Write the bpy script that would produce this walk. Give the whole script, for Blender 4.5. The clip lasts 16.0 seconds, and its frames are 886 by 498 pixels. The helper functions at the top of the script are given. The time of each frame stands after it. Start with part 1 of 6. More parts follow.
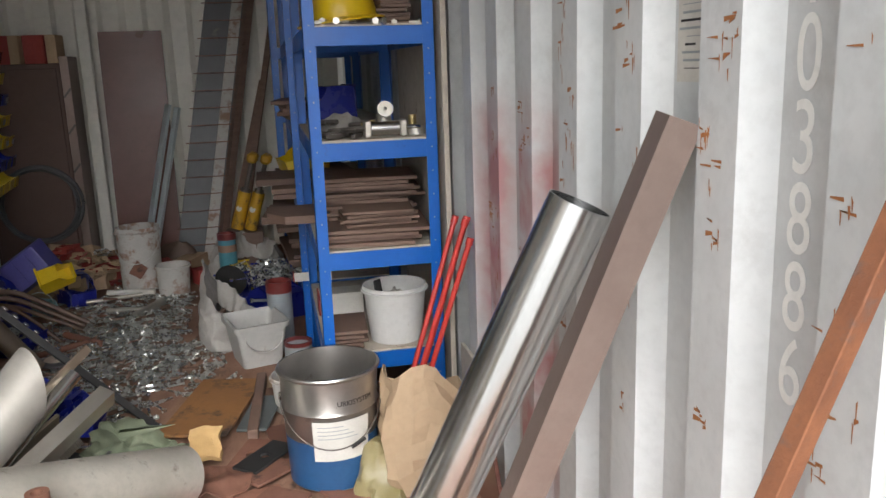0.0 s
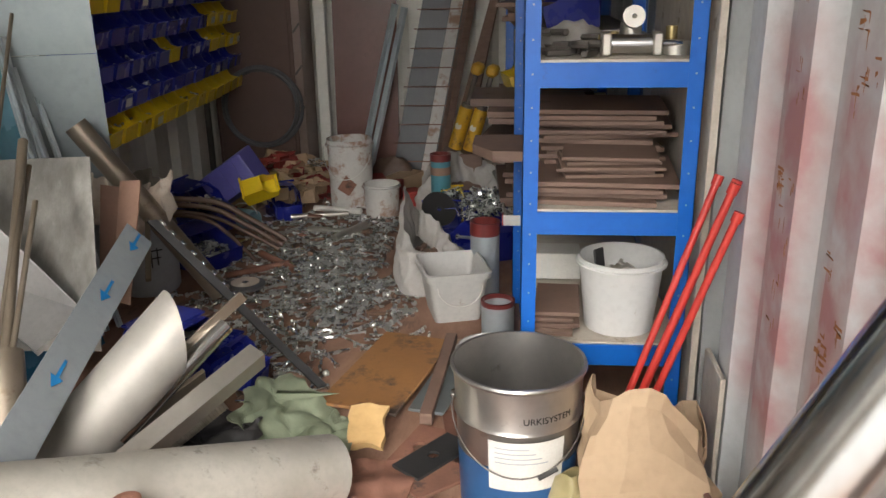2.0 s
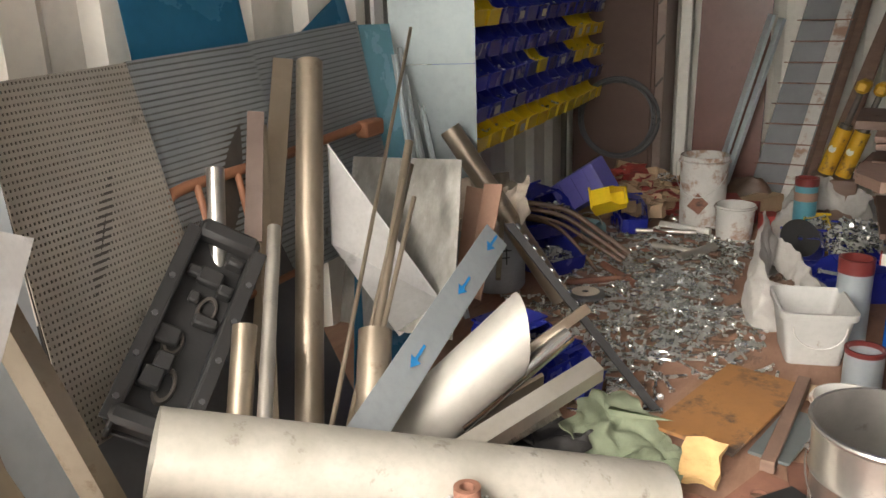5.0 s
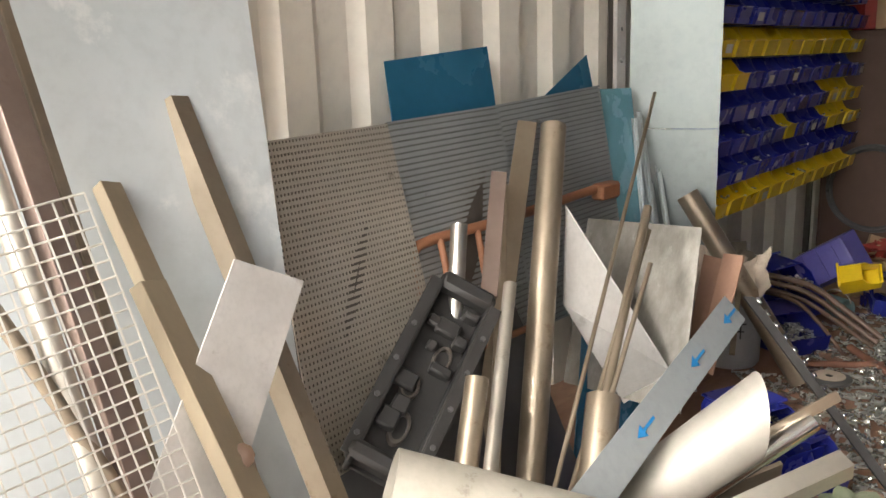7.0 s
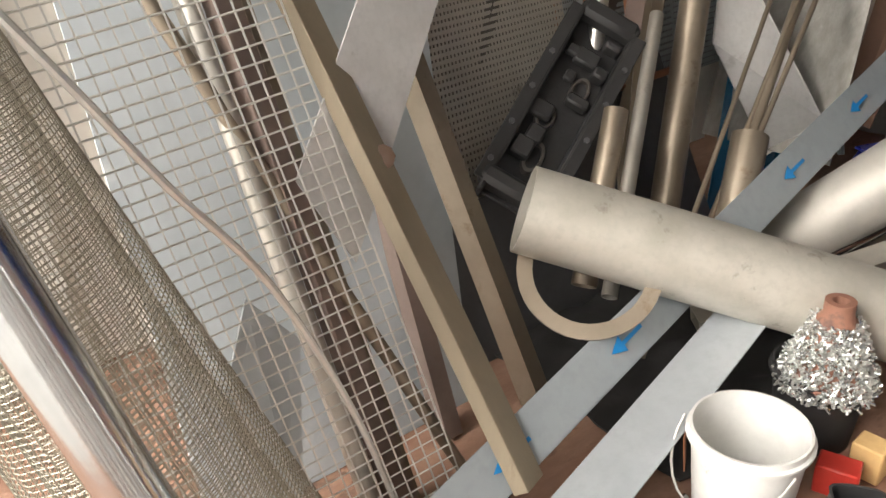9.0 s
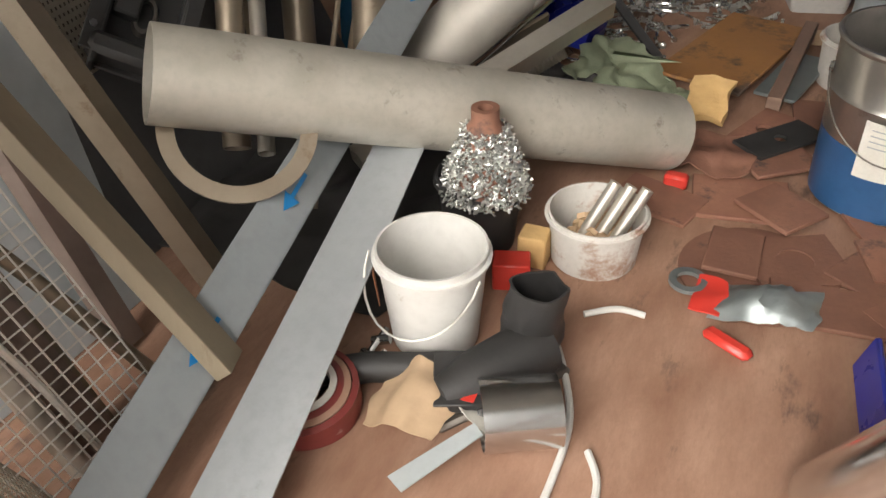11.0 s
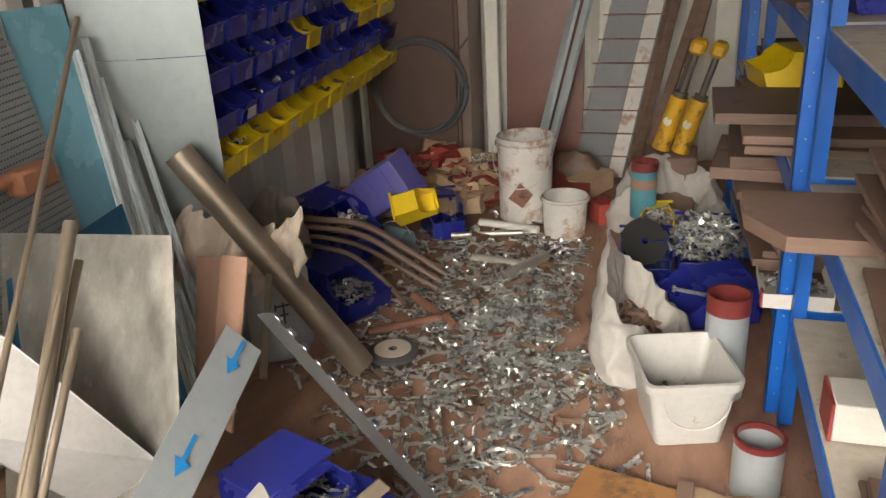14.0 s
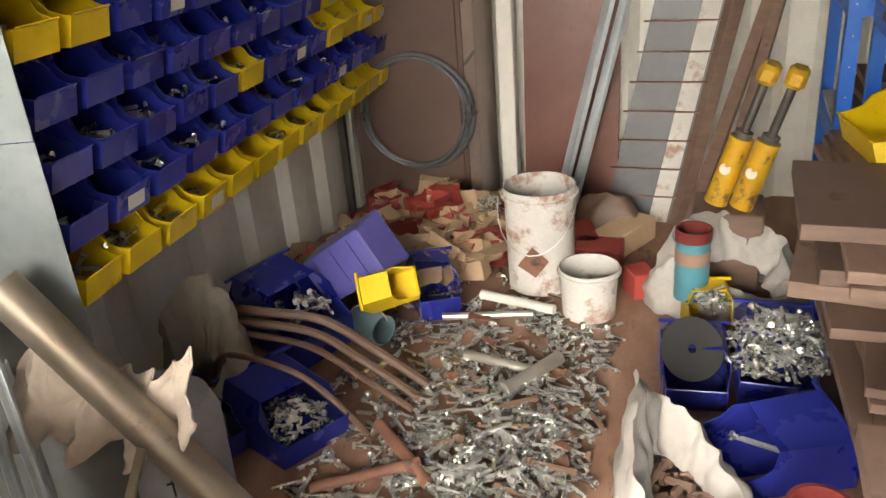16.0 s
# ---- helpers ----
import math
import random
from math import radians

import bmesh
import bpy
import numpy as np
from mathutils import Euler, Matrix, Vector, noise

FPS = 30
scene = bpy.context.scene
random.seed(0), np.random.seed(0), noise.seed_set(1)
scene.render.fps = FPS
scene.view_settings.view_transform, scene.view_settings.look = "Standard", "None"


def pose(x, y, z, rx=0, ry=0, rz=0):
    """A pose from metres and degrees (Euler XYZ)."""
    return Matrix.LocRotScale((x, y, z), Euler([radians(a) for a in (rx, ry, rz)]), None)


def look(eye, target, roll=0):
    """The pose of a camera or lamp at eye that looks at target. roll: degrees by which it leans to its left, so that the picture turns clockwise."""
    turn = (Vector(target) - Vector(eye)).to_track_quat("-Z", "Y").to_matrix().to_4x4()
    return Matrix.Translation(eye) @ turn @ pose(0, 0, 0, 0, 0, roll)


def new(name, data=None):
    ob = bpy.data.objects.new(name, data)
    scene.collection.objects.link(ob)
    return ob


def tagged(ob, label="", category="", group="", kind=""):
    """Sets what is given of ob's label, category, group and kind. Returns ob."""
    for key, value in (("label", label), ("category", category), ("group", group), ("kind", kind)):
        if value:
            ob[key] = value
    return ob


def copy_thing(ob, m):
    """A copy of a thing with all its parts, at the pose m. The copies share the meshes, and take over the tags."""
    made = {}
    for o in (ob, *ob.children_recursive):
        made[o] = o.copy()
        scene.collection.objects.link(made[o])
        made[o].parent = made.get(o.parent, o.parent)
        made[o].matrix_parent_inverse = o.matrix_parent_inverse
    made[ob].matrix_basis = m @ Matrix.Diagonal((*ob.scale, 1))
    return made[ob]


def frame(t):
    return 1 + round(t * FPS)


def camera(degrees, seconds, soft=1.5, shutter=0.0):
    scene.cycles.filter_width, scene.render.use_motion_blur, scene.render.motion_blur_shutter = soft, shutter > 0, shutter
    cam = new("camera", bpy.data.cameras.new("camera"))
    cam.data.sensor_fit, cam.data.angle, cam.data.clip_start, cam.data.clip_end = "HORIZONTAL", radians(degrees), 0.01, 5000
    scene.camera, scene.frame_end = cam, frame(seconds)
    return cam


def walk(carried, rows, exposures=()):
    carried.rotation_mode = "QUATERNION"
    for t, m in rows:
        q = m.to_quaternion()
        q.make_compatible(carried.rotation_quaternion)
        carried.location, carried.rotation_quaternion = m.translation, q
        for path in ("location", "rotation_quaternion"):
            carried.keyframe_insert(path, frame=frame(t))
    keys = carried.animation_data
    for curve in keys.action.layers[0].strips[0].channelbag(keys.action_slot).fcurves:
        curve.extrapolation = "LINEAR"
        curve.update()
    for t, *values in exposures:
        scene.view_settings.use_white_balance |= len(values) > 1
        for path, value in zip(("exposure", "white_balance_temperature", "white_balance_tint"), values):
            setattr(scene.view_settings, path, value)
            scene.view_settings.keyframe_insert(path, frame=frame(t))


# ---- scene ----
cam = camera(57.2, 16.0)
PATH = [
    (0, (0.032, 0.033, 1.206), (0.428, 1.943, 0.766), -2.0),
    (0.5, (0.079, 0.166, 1.213), (0.31, 2.101, 0.764), -1.8),
    (1, (0.066, 0.318, 1.205), (0.179, 2.249, 0.699), -1.4),
    (1.5, (0.07, 0.524, 1.196), (0.061, 2.436, 0.609), -1.1),
    (2, (0.142, 0.688, 1.172), (-0.04, 2.575, 0.535), -1.0),
    (2.5, (0.156, 0.765, 1.161), (-0.166, 2.621, 0.489), -1.0),
    (3, (0.146, 0.764, 1.158), (-0.325, 2.578, 0.461), -1.3),
    (3.5, (0.13, 0.745, 1.164), (-0.479, 2.515, 0.46), -1.8),
    (4, (0.11, 0.726, 1.163), (-0.622, 2.454, 0.471), -1.9),
    (4.2, (0.104, 0.716, 1.165), (-0.673, 2.429, 0.485), -2.0),
    (6.3, (0.076, 0.653, 1.217), (-1.143, 2.172, 0.762), -1.7),
    (6.5, (0.073, 0.646, 1.213), (-1.192, 2.129, 0.766), -1.8),
    (7, (0.059, 0.641, 1.208), (-1.32, 2.018, 0.76), -2.0),
    (7.5, (0.046, 0.618, 1.225), (-1.417, 1.886, 0.723), -1.5),
    (8, (0.037, 0.62, 1.201), (-1.484, 1.78, 0.616), -1.7),
    (8.5, (0.012, 0.596, 1.136), (-1.5, 1.693, 0.421), -2.1),
    (9, (0.027, 0.602, 1.063), (-1.417, 1.641, 0.147), -3.4),
    (9.2, (0.009, 0.604, 1.033), (-1.375, 1.646, 0.034), -3.3),
    (11.5, (-0.027, 0.693, 0.991), (-0.614, 2.163, -0.232), -3.3),
    (12, (-0.048, 0.956, 1.088), (-0.562, 2.567, 0.019), -3.4),
    (12.5, (-0.082, 1.066, 1.187), (-0.556, 2.77, 0.253), -3.4),
    (13, (-0.112, 1.175, 1.219), (-0.597, 2.917, 0.364), -3.8),
    (13.5, (-0.11, 1.418, 1.224), (-0.632, 3.172, 0.419), -3.6),
    (14, (-0.137, 1.583, 1.252), (-0.674, 3.351, 0.486), -3.1),
    (14.5, (-0.196, 1.816, 1.287), (-0.743, 3.581, 0.522), -3.4),
    (15, (-0.21, 1.953, 1.302), (-0.761, 3.711, 0.524), -3.5),
    (15.5, (-0.175, 2.173, 1.267), (-0.768, 3.908, 0.47), -4.2),
    (16, (-0.166, 2.422, 1.306), (-0.816, 4.122, 0.478), -4.8),
]
walk(cam, [(t, look(eye, target, roll)) for t, eye, target, roll in PATH],
     exposures=[(0.0, 1.45, 6200, 10), (1.0, 1.53, 6300, 10), (2.0, 1.76, 6450, 10), (3.0, 2.04, 6550, 10), (4.0, 2.12, 6700, 10), (6.5, 2.6, 6800, 10), (7.5, 2.38, 6800, 10), (8.5, 1.88, 6700, 10), (9.0, 1.76, 6650, 10),
                (11.5, 1.2, 6800, 10), (12.0, 1.3, 6900, 10), (12.5, 1.9, 6950, 10), (13.5, 2.52, 6900, 10), (14.5, 2.97, 7050, 10), (16.0, 3.6, 7050, 10)])

# ---- daylight: overcast sky through the open end of the container ----
world = bpy.data.worlds.new("sky")
scene.world = world
world.use_nodes = True
wn = world.node_tree
sky = wn.nodes.new("ShaderNodeTexSky")
sky.sky_type, sky.sun_disc, sky.sun_elevation, sky.sun_rotation = "NISHITA", False, radians(40), radians(182)
sky.dust_density, sky.air_density = 4.0, 1.0
wash = wn.nodes.new("ShaderNodeHueSaturation")
wash.inputs["Saturation"].default_value = 0.25
wn.links.new(sky.outputs[0], wash.inputs["Color"])
wn.links.new(wash.outputs[0], wn.nodes["Background"].inputs[0])
wn.nodes["Background"].inputs[1].default_value = 0.15
sun = new("sun", bpy.data.lights.new("sun", "SUN"))
sun.data.energy, sun.data.angle, sun.data.color = 0.9, radians(45), (1.0, 0.96, 0.9)
sun.matrix_world = look((-0.25, -5.4, 4.6), (0, 0, 0))


# ---- mesh helpers ----
def rot_to(d, roll=0.0):
    """Rotation that takes z to d."""
    return Vector(d).to_track_quat("Z", "Y").to_matrix().to_4x4() @ Matrix.Rotation(roll, 4, "Z")


def moved(geo, m):
    v, f = geo
    return [tuple(m @ Vector(p)) for p in v], f


def merge(geos):
    vs, fs = [], []
    for v, f in geos:
        n = len(vs)
        vs += v
        fs += [tuple(i + n for i in q) for q in f]
    return vs, fs


def box(cx, cy, cz, sx, sy, sz, bev=0.0):
    x, y, z = sx / 2, sy / 2, sz / 2
    b = min(bev, x * 0.9, y * 0.9, z * 0.9)
    if b <= 0:
        v = [(i * x + cx, j * y + cy, k * z + cz) for i in (-1, 1) for j in (-1, 1) for k in (-1, 1)]
        f = [(0, 1, 3, 2), (4, 6, 7, 5), (0, 4, 5, 1), (2, 3, 7, 6), (0, 2, 6, 4), (1, 5, 7, 3)]
        return v, f
    bm = bmesh.new()
    bmesh.ops.create_cube(bm, size=1, matrix=Matrix.Diagonal((sx, sy, sz, 1)))
    bmesh.ops.bevel(bm, geom=bm.edges[:], offset=b, segments=1, affect="EDGES")
    bm.verts.index_update()
    v = [(p.co.x + cx, p.co.y + cy, p.co.z + cz) for p in bm.verts]
    f = [tuple(q.index for q in k.verts) for k in bm.faces]
    bm.free()
    return v, f


def bar(p0, p1, w, h, roll=0.0, bev=0.0015, wall=0.0):
    """A flat or square bar from p0 to p1; wall > 0 makes it a hollow square tube."""
    a, b = Vector(p0), Vector(p1)
    L = (b - a).length
    m = Matrix.Translation((a + b) / 2) @ rot_to(b - a, radians(roll))
    if not wall:
        return moved(box(0, 0, 0, w, h, L, bev), m)
    v, f = [], []
    for z in (-L / 2, L / 2):
        for k in (0, wall):
            v += [(s * (w / 2 - k), t * (h / 2 - k), z) for s, t in ((-1, -1), (1, -1), (1, 1), (-1, 1))]
    for i in range(4):
        j = (i + 1) % 4
        f += [(i, j, 8 + j, 8 + i), (4 + j, 4 + i, 12 + i, 12 + j), (j, i, 4 + i, 4 + j), (8 + i, 8 + j, 12 + j, 12 + i)]
    return moved((v, f), m)


def lathe(profile, n=28, closed=False):
    """Turn a profile of (radius, z) round z."""
    v, f = [], []
    for r, z in profile:
        v += [(r * math.cos(2 * math.pi * i / n), r * math.sin(2 * math.pi * i / n), z) for i in range(n)]
    k = len(profile)
    for a in range(k if closed else k - 1):
        b = (a + 1) % k
        f += [(a * n + i, a * n + (i + 1) % n, b * n + (i + 1) % n, b * n + i) for i in range(n)]
    if not closed:
        f += [tuple(range(n))[::-1], tuple((k - 1) * n + i for i in range(n))]
    return v, f


def pipe(p0, p1, r, wall=0.004, n=28):
    a, b = Vector(p0), Vector(p1)
    L, q = (b - a).length, r - wall
    g = lathe([(q, 0), (r, 0), (r, L), (q, L)], n, True)
    return moved(g, Matrix.Translation(a) @ rot_to(b - a))


def rod(p0, p1, r, n=10):
    a, b = Vector(p0), Vector(p1)
    return moved(lathe([(r, 0), (r, (b - a).length)], n), Matrix.Translation(a) @ rot_to(b - a))


def sweep(points, r, n=8, close=False):
    """A round wire along points."""
    P = [Vector(p) for p in points]
    v, f = [], []
    for i, p in enumerate(P):
        d = P[(i + 1) % len(P)] - P[i - 1] if close else P[min(i + 1, len(P) - 1)] - P[max(i - 1, 0)]
        m = Matrix.Translation(p) @ rot_to(d)
        v += [tuple(m @ Vector((r * math.cos(2 * math.pi * k / n), r * math.sin(2 * math.pi * k / n), 0))) for k in range(n)]
    for i in range(len(P) - (0 if close else 1)):
        j = (i + 1) % len(P)
        f += [(i * n + k, i * n + (k + 1) % n, j * n + (k + 1) % n, j * n + k) for k in range(n)]
    if not close:
        f += [tuple(range(n))[::-1], tuple((len(P) - 1) * n + k for k in range(n))]
    return v, f


def slab(corners, thick):
    """A plate with the given corners (in order), thickened along its normal."""
    c = [Vector(p) for p in corners]
    n = (c[1] - c[0]).cross(c[-1] - c[0]).normalized() * thick
    k = len(c)
    v = [tuple(p) for p in c] + [tuple(p + n) for p in c]
    f = [tuple(range(k))[::-1], tuple(range(k, 2 * k))] + [(i, (i + 1) % k, k + (i + 1) % k, k + i) for i in range(k)]
    return v, f


def mesh_of(name, geos, material, smooth=40):
    v, f = merge(geos) if isinstance(geos, list) else geos
    me = bpy.data.meshes.new(name)
    me.from_pydata(v, [], f)
    me.materials.append(material)
    me.shade_smooth()
    me.set_sharp_from_angle(angle=radians(smooth))
    return me


def thing(name, at, label, category, group="", rz=0.0):
    ob = new(name)
    ob.empty_display_size = 0.05
    ob.matrix_basis = pose(*at, 0, 0, rz)
    return tagged(ob, label, category, group)


def part(name, geos, material, parent, label="", smooth=40, local=False):
    """One mesh under a thing or a part; geometry in world coordinates unless local."""
    ob = new(name, mesh_of(name, geos, material, smooth))
    ob.parent = parent
    if not local:
        m, p = Matrix(), parent
        while p:
            m, p = p.matrix_basis @ m, p.parent
        ob.data.transform(m.inverted())
    if label:
        ob["label"] = label
    return ob


def solo(name, geos, material, label, category, group="", kind="", smooth=40):
    """A thing of one mesh, its origin at its base."""
    me = mesh_of(name, geos, material, smooth)
    lo = min(me.vertices, key=lambda q: q.co.z).co.copy()
    me.transform(Matrix.Translation(-lo))
    ob = new(name, me)
    ob.location = lo
    return tagged(ob, label, category, group, kind)


def setting(name, geos, material, label="", smooth=40):
    return tagged(new(name, mesh_of(name, geos, material, smooth)), label, name.split("_")[0], "", "structure")


def crumple(nx, ny, fn, amp, scale, seed=0.0):
    """A sheet of fn(u, v) points with folds."""
    v = []
    for j in range(ny + 1):
        for i in range(nx + 1):
            p = Vector(fn(i / nx, j / ny))
            q = p * scale + Vector((seed, seed * 1.7, 0))
            v.append(tuple(p + amp * (noise.noise_vector(q) + 0.6 * noise.noise_vector(q * 2.3))))
    w = nx + 1
    return v, [(j * w + i, j * w + i + 1, (j + 1) * w + i + 1, (j + 1) * w + i) for j in range(ny) for i in range(nx)]


def thick(geo, d):
    """Give a sheet a second side, d away."""
    bm = bmesh.new()
    for p in geo[0]:
        bm.verts.new(p)
    bm.verts.ensure_lookup_table()
    for q in geo[1]:
        bm.faces.new([bm.verts[i] for i in q])
    bmesh.ops.recalc_face_normals(bm, faces=bm.faces[:])
    bmesh.ops.solidify(bm, geom=bm.faces[:], thickness=d)
    bm.verts.index_update()
    out = [tuple(p.co) for p in bm.verts], [tuple(q.index for q in k.verts) for k in bm.faces]
    bm.free()
    return out


# ---- materials ----
def mat(name, c1, c2, rough=0.5, metal=0.0, scale=6.0, stain=None, amount=0.5, sscale=3.0, bump=0.1, bscale=80.0, stretch=(1, 1, 1), rand=0.0, rvar=0.15):
    """Colour that varies at two scales between c1 and c2, with stains of their own shape, fine relief and uneven gloss."""
    m = bpy.data.materials.new(name)
    m.use_nodes = True
    nt = m.node_tree
    N, L = nt.nodes.new, nt.links.new
    bs = nt.nodes["Principled BSDF"]
    co = N("ShaderNodeTexCoord")
    mp = N("ShaderNodeMapping")
    mp.inputs["Scale"].default_value = stretch
    info = N("ShaderNodeObjectInfo")
    L(co.outputs["Object"], mp.inputs["Vector"])
    vec = mp.outputs["Vector"]
    if rand:
        sh = N("ShaderNodeVectorMath")
        sh.operation = "MULTIPLY_ADD"
        sh.inputs[1].default_value = (1, 1, 1)
        L(vec, sh.inputs[0])
        sc = N("ShaderNodeMath")
        sc.operation = "MULTIPLY"
        sc.inputs[1].default_value = 37.0
        L(info.outputs["Random"], sc.inputs[0])
        L(sc.outputs[0], sh.inputs[2])
        vec = sh.outputs[0]

    def tex(s, det=6.0, ro=0.6):
        n = N("ShaderNodeTexNoise")
        n.inputs["Scale"].default_value, n.inputs["Detail"].default_value, n.inputs["Roughness"].default_value = s, det, ro
        L(vec, n.inputs["Vector"])
        return n.outputs["Fac"]

    def ramp(src, a, b):
        r = N("ShaderNodeMapRange")
        r.inputs["From Min"].default_value, r.inputs["From Max"].default_value = a, b
        L(src, r.inputs["Value"])
        return r.outputs["Result"]

    def mix(fac, a, b):
        x = N("ShaderNodeMix")
        x.data_type = "RGBA"
        L(fac, x.inputs["Factor"])
        for sock, val in ((x.inputs["A"], a), (x.inputs["B"], b)):
            if isinstance(val, tuple):
                sock.default_value = (*val, 1)
            else:
                L(val, sock)
        return x.outputs["Result"]

    big = tex(scale)
    fine = tex(scale * 9, 4.0)
    col = mix(ramp(big, 0.3, 0.7), c1, c2)
    mid = tuple((a + b) * 0.5 * 0.8 for a, b in zip(c1, c2))
    f2 = N("ShaderNodeMath")
    f2.operation = "MULTIPLY"
    f2.inputs[1].default_value = 0.45
    L(ramp(fine, 0.45, 0.75), f2.inputs[0])
    col = mix(f2.outputs[0], col, mid)
    rg = ramp(big, 0.2, 0.8)
    if stain:
        s = ramp(tex(sscale, 8.0, 0.7), 0.72 - 0.35 * amount, 0.80 - 0.30 * amount)
        col = mix(s, col, stain)
    if rand:
        h = N("ShaderNodeHueSaturation")
        L(col, h.inputs["Color"])
        vr = N("ShaderNodeMapRange")
        vr.inputs["To Min"].default_value, vr.inputs["To Max"].default_value = 1 - rand, 1 + rand
        L(info.outputs["Random"], vr.inputs["Value"])
        L(vr.outputs["Result"], h.inputs["Value"])
        col = h.outputs["Color"]
    L(col, bs.inputs["Base Color"])
    rr = N("ShaderNodeMapRange")
    rr.inputs["To Min"].default_value, rr.inputs["To Max"].default_value = max(0.03, rough - rvar), min(1, rough + rvar)
    L(rg, rr.inputs["Value"])
    L(rr.outputs["Result"], bs.inputs["Roughness"])
    bs.inputs["Metallic"].default_value = metal
    if bump:
        bp = N("ShaderNodeBump")
        bp.inputs["Strength"].default_value, bp.inputs["Distance"].default_value = bump, 0.004
        L(tex(bscale, 5.0), bp.inputs["Height"])
        L(bp.outputs["Normal"], bs.inputs["Normal"])
    return m


RUST = (0.16, 0.055, 0.022)
M_FLOOR = mat("plywood floor", (0.21, 0.105, 0.065), (0.37, 0.225, 0.155), 0.72, 0, 4.5, (0.10, 0.06, 0.042), 0.42, 3.4, 0.35, 60, (3, 1, 1))
# ground colour is kept pale to throw daylight into the container
M_GROUND = mat("pale bounce ground", (0.36, 0.35, 0.33), (0.46, 0.45, 0.42), 0.95, 0, 2.0, (0.1, 0.1, 0.09), 0.4, 1.0, 0.6, 40)
M_CREAM = mat("cream container paint", (0.76, 0.73, 0.65), (0.82, 0.795, 0.72), 0.5, 0, 2.5, (0.34, 0.24, 0.15), 0.05, 4.0, 0.06, 30)
M_CEIL = mat("ceiling paint", (0.58, 0.58, 0.545), (0.66, 0.65, 0.61), 0.6, 0, 2.0, (0.4, 0.33, 0.25), 0.1, 3.0, 0.05, 30)
M_BLUE = mat("blue shelf paint", (0.004, 0.10, 0.43), (0.007, 0.13, 0.52), 0.38, 0, 5.0, (0.02, 0.05, 0.2), 0.2, 9.0, 0.04, 60)
M_CHIP = mat("chipboard", (0.42, 0.37, 0.30), (0.55, 0.50, 0.42), 0.8, 0, 25.0, (0.2, 0.15, 0.1), 0.35, 8.0, 0.3, 160)
M_STEEL = mat("dull stainless steel", (0.50, 0.47, 0.41), (0.60, 0.57, 0.51), 0.42, 0.85, 4.0, (0.30, 0.26, 0.20), 0.25, 7.0, 0.05, 90)
M_PIPE = mat("grey mill pipe", (0.40, 0.375, 0.315), (0.55, 0.52, 0.455), 0.5, 0.4, 7.0, (0.25, 0.22, 0.18), 0.38, 13.0, 0.06, 60)
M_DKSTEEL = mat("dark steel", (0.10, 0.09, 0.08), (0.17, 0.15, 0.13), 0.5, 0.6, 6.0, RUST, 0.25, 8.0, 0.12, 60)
M_BRONZE = mat("brownish steel tube", (0.27, 0.22, 0.165), (0.36, 0.30, 0.23), 0.4, 0.7, 4.0, (0.2, 0.14, 0.09), 0.3, 8.0, 0.05, 70)
M_CHROME = mat("polished steel", (0.62, 0.62, 0.61), (0.70, 0.70, 0.69), 0.17, 1.0, 5.0, (0.42, 0.42, 0.41), 0.2, 20.0, 0.03, 120, rvar=0.06)
M_TUBE = mat("scuffed polished tube", (0.66, 0.66, 0.65), (0.78, 0.78, 0.77), 0.2, 1.0, 9.0, (0.40, 0.40, 0.39), 0.10, 38.0, 0.02, 90, (1, 1, 0.3), rvar=0.06)
M_PAIL = mat("tinned pail steel", (0.42, 0.40, 0.37), (0.52, 0.50, 0.47), 0.33, 0.9, 5.0, (0.26, 0.23, 0.2), 0.3, 8.0, 0.04, 60, rvar=0.1)
M_MAUVE = mat("brown steel section", (0.25, 0.185, 0.16), (0.33, 0.255, 0.22), 0.38, 0.55, 5.0, (0.22, 0.14, 0.1), 0.2, 9.0, 0.05, 80)
M_DIGIT = mat("white stencil paint", (0.80, 0.80, 0.76), (0.86, 0.86, 0.82), 0.5, 0, 8.0, (0.62, 0.62, 0.58), 0.2, 20.0, 0.02)
M_RUST = mat("orange rust", (0.15, 0.055, 0.026), (0.24, 0.095, 0.042), 0.9, 0, 14.0, (0.14, 0.08, 0.06), 0.45, 18.0, 0.5, 110)
M_DRUST = mat("brown rusty plate", (0.17, 0.075, 0.05), (0.27, 0.13, 0.085), 0.75, 0.1, 9.0, (0.07, 0.045, 0.04), 0.4, 9.0, 0.25, 80, rand=0.25)
M_WOOD = mat("brown board", (0.135, 0.083, 0.06), (0.215, 0.14, 0.105), 0.65, 0, 6.0, (0.1, 0.06, 0.04), 0.3, 6.0, 0.2, 60, (1, 1, 6), rand=0.22)
M_POST = mat("weathered timber", (0.195, 0.155, 0.105), (0.275, 0.225, 0.155), 0.7, 0, 5.0, (0.16, 0.11, 0.07), 0.25, 7.0, 0.25, 50, (1, 1, 0.2))
M_GALV = mat("galvanised sheet", (0.22, 0.25, 0.25), (0.31, 0.345, 0.345), 0.45, 0.7, 3.0, (0.38, 0.41, 0.41), 0.3, 5.0, 0.04, 40)
M_GREYP = mat("grey painted strip", (0.30, 0.33, 0.34), (0.36, 0.39, 0.40), 0.45, 0.2, 4.0, (0.22, 0.23, 0.23), 0.15, 8.0, 0.04, 50)
M_PALE = mat("pale grey-blue sheet", (0.44, 0.485, 0.505), (0.53, 0.565, 0.58), 0.5, 0.0, 3.0, (0.64, 0.655, 0.65), 0.4, 3.5, 0.05, 50)
M_WHITESH = mat("white plate", (0.56, 0.545, 0.52), (0.70, 0.685, 0.66), 0.42, 0.15, 9.0, (0.42, 0.40, 0.37), 0.35, 7.0, 0.05, 50)
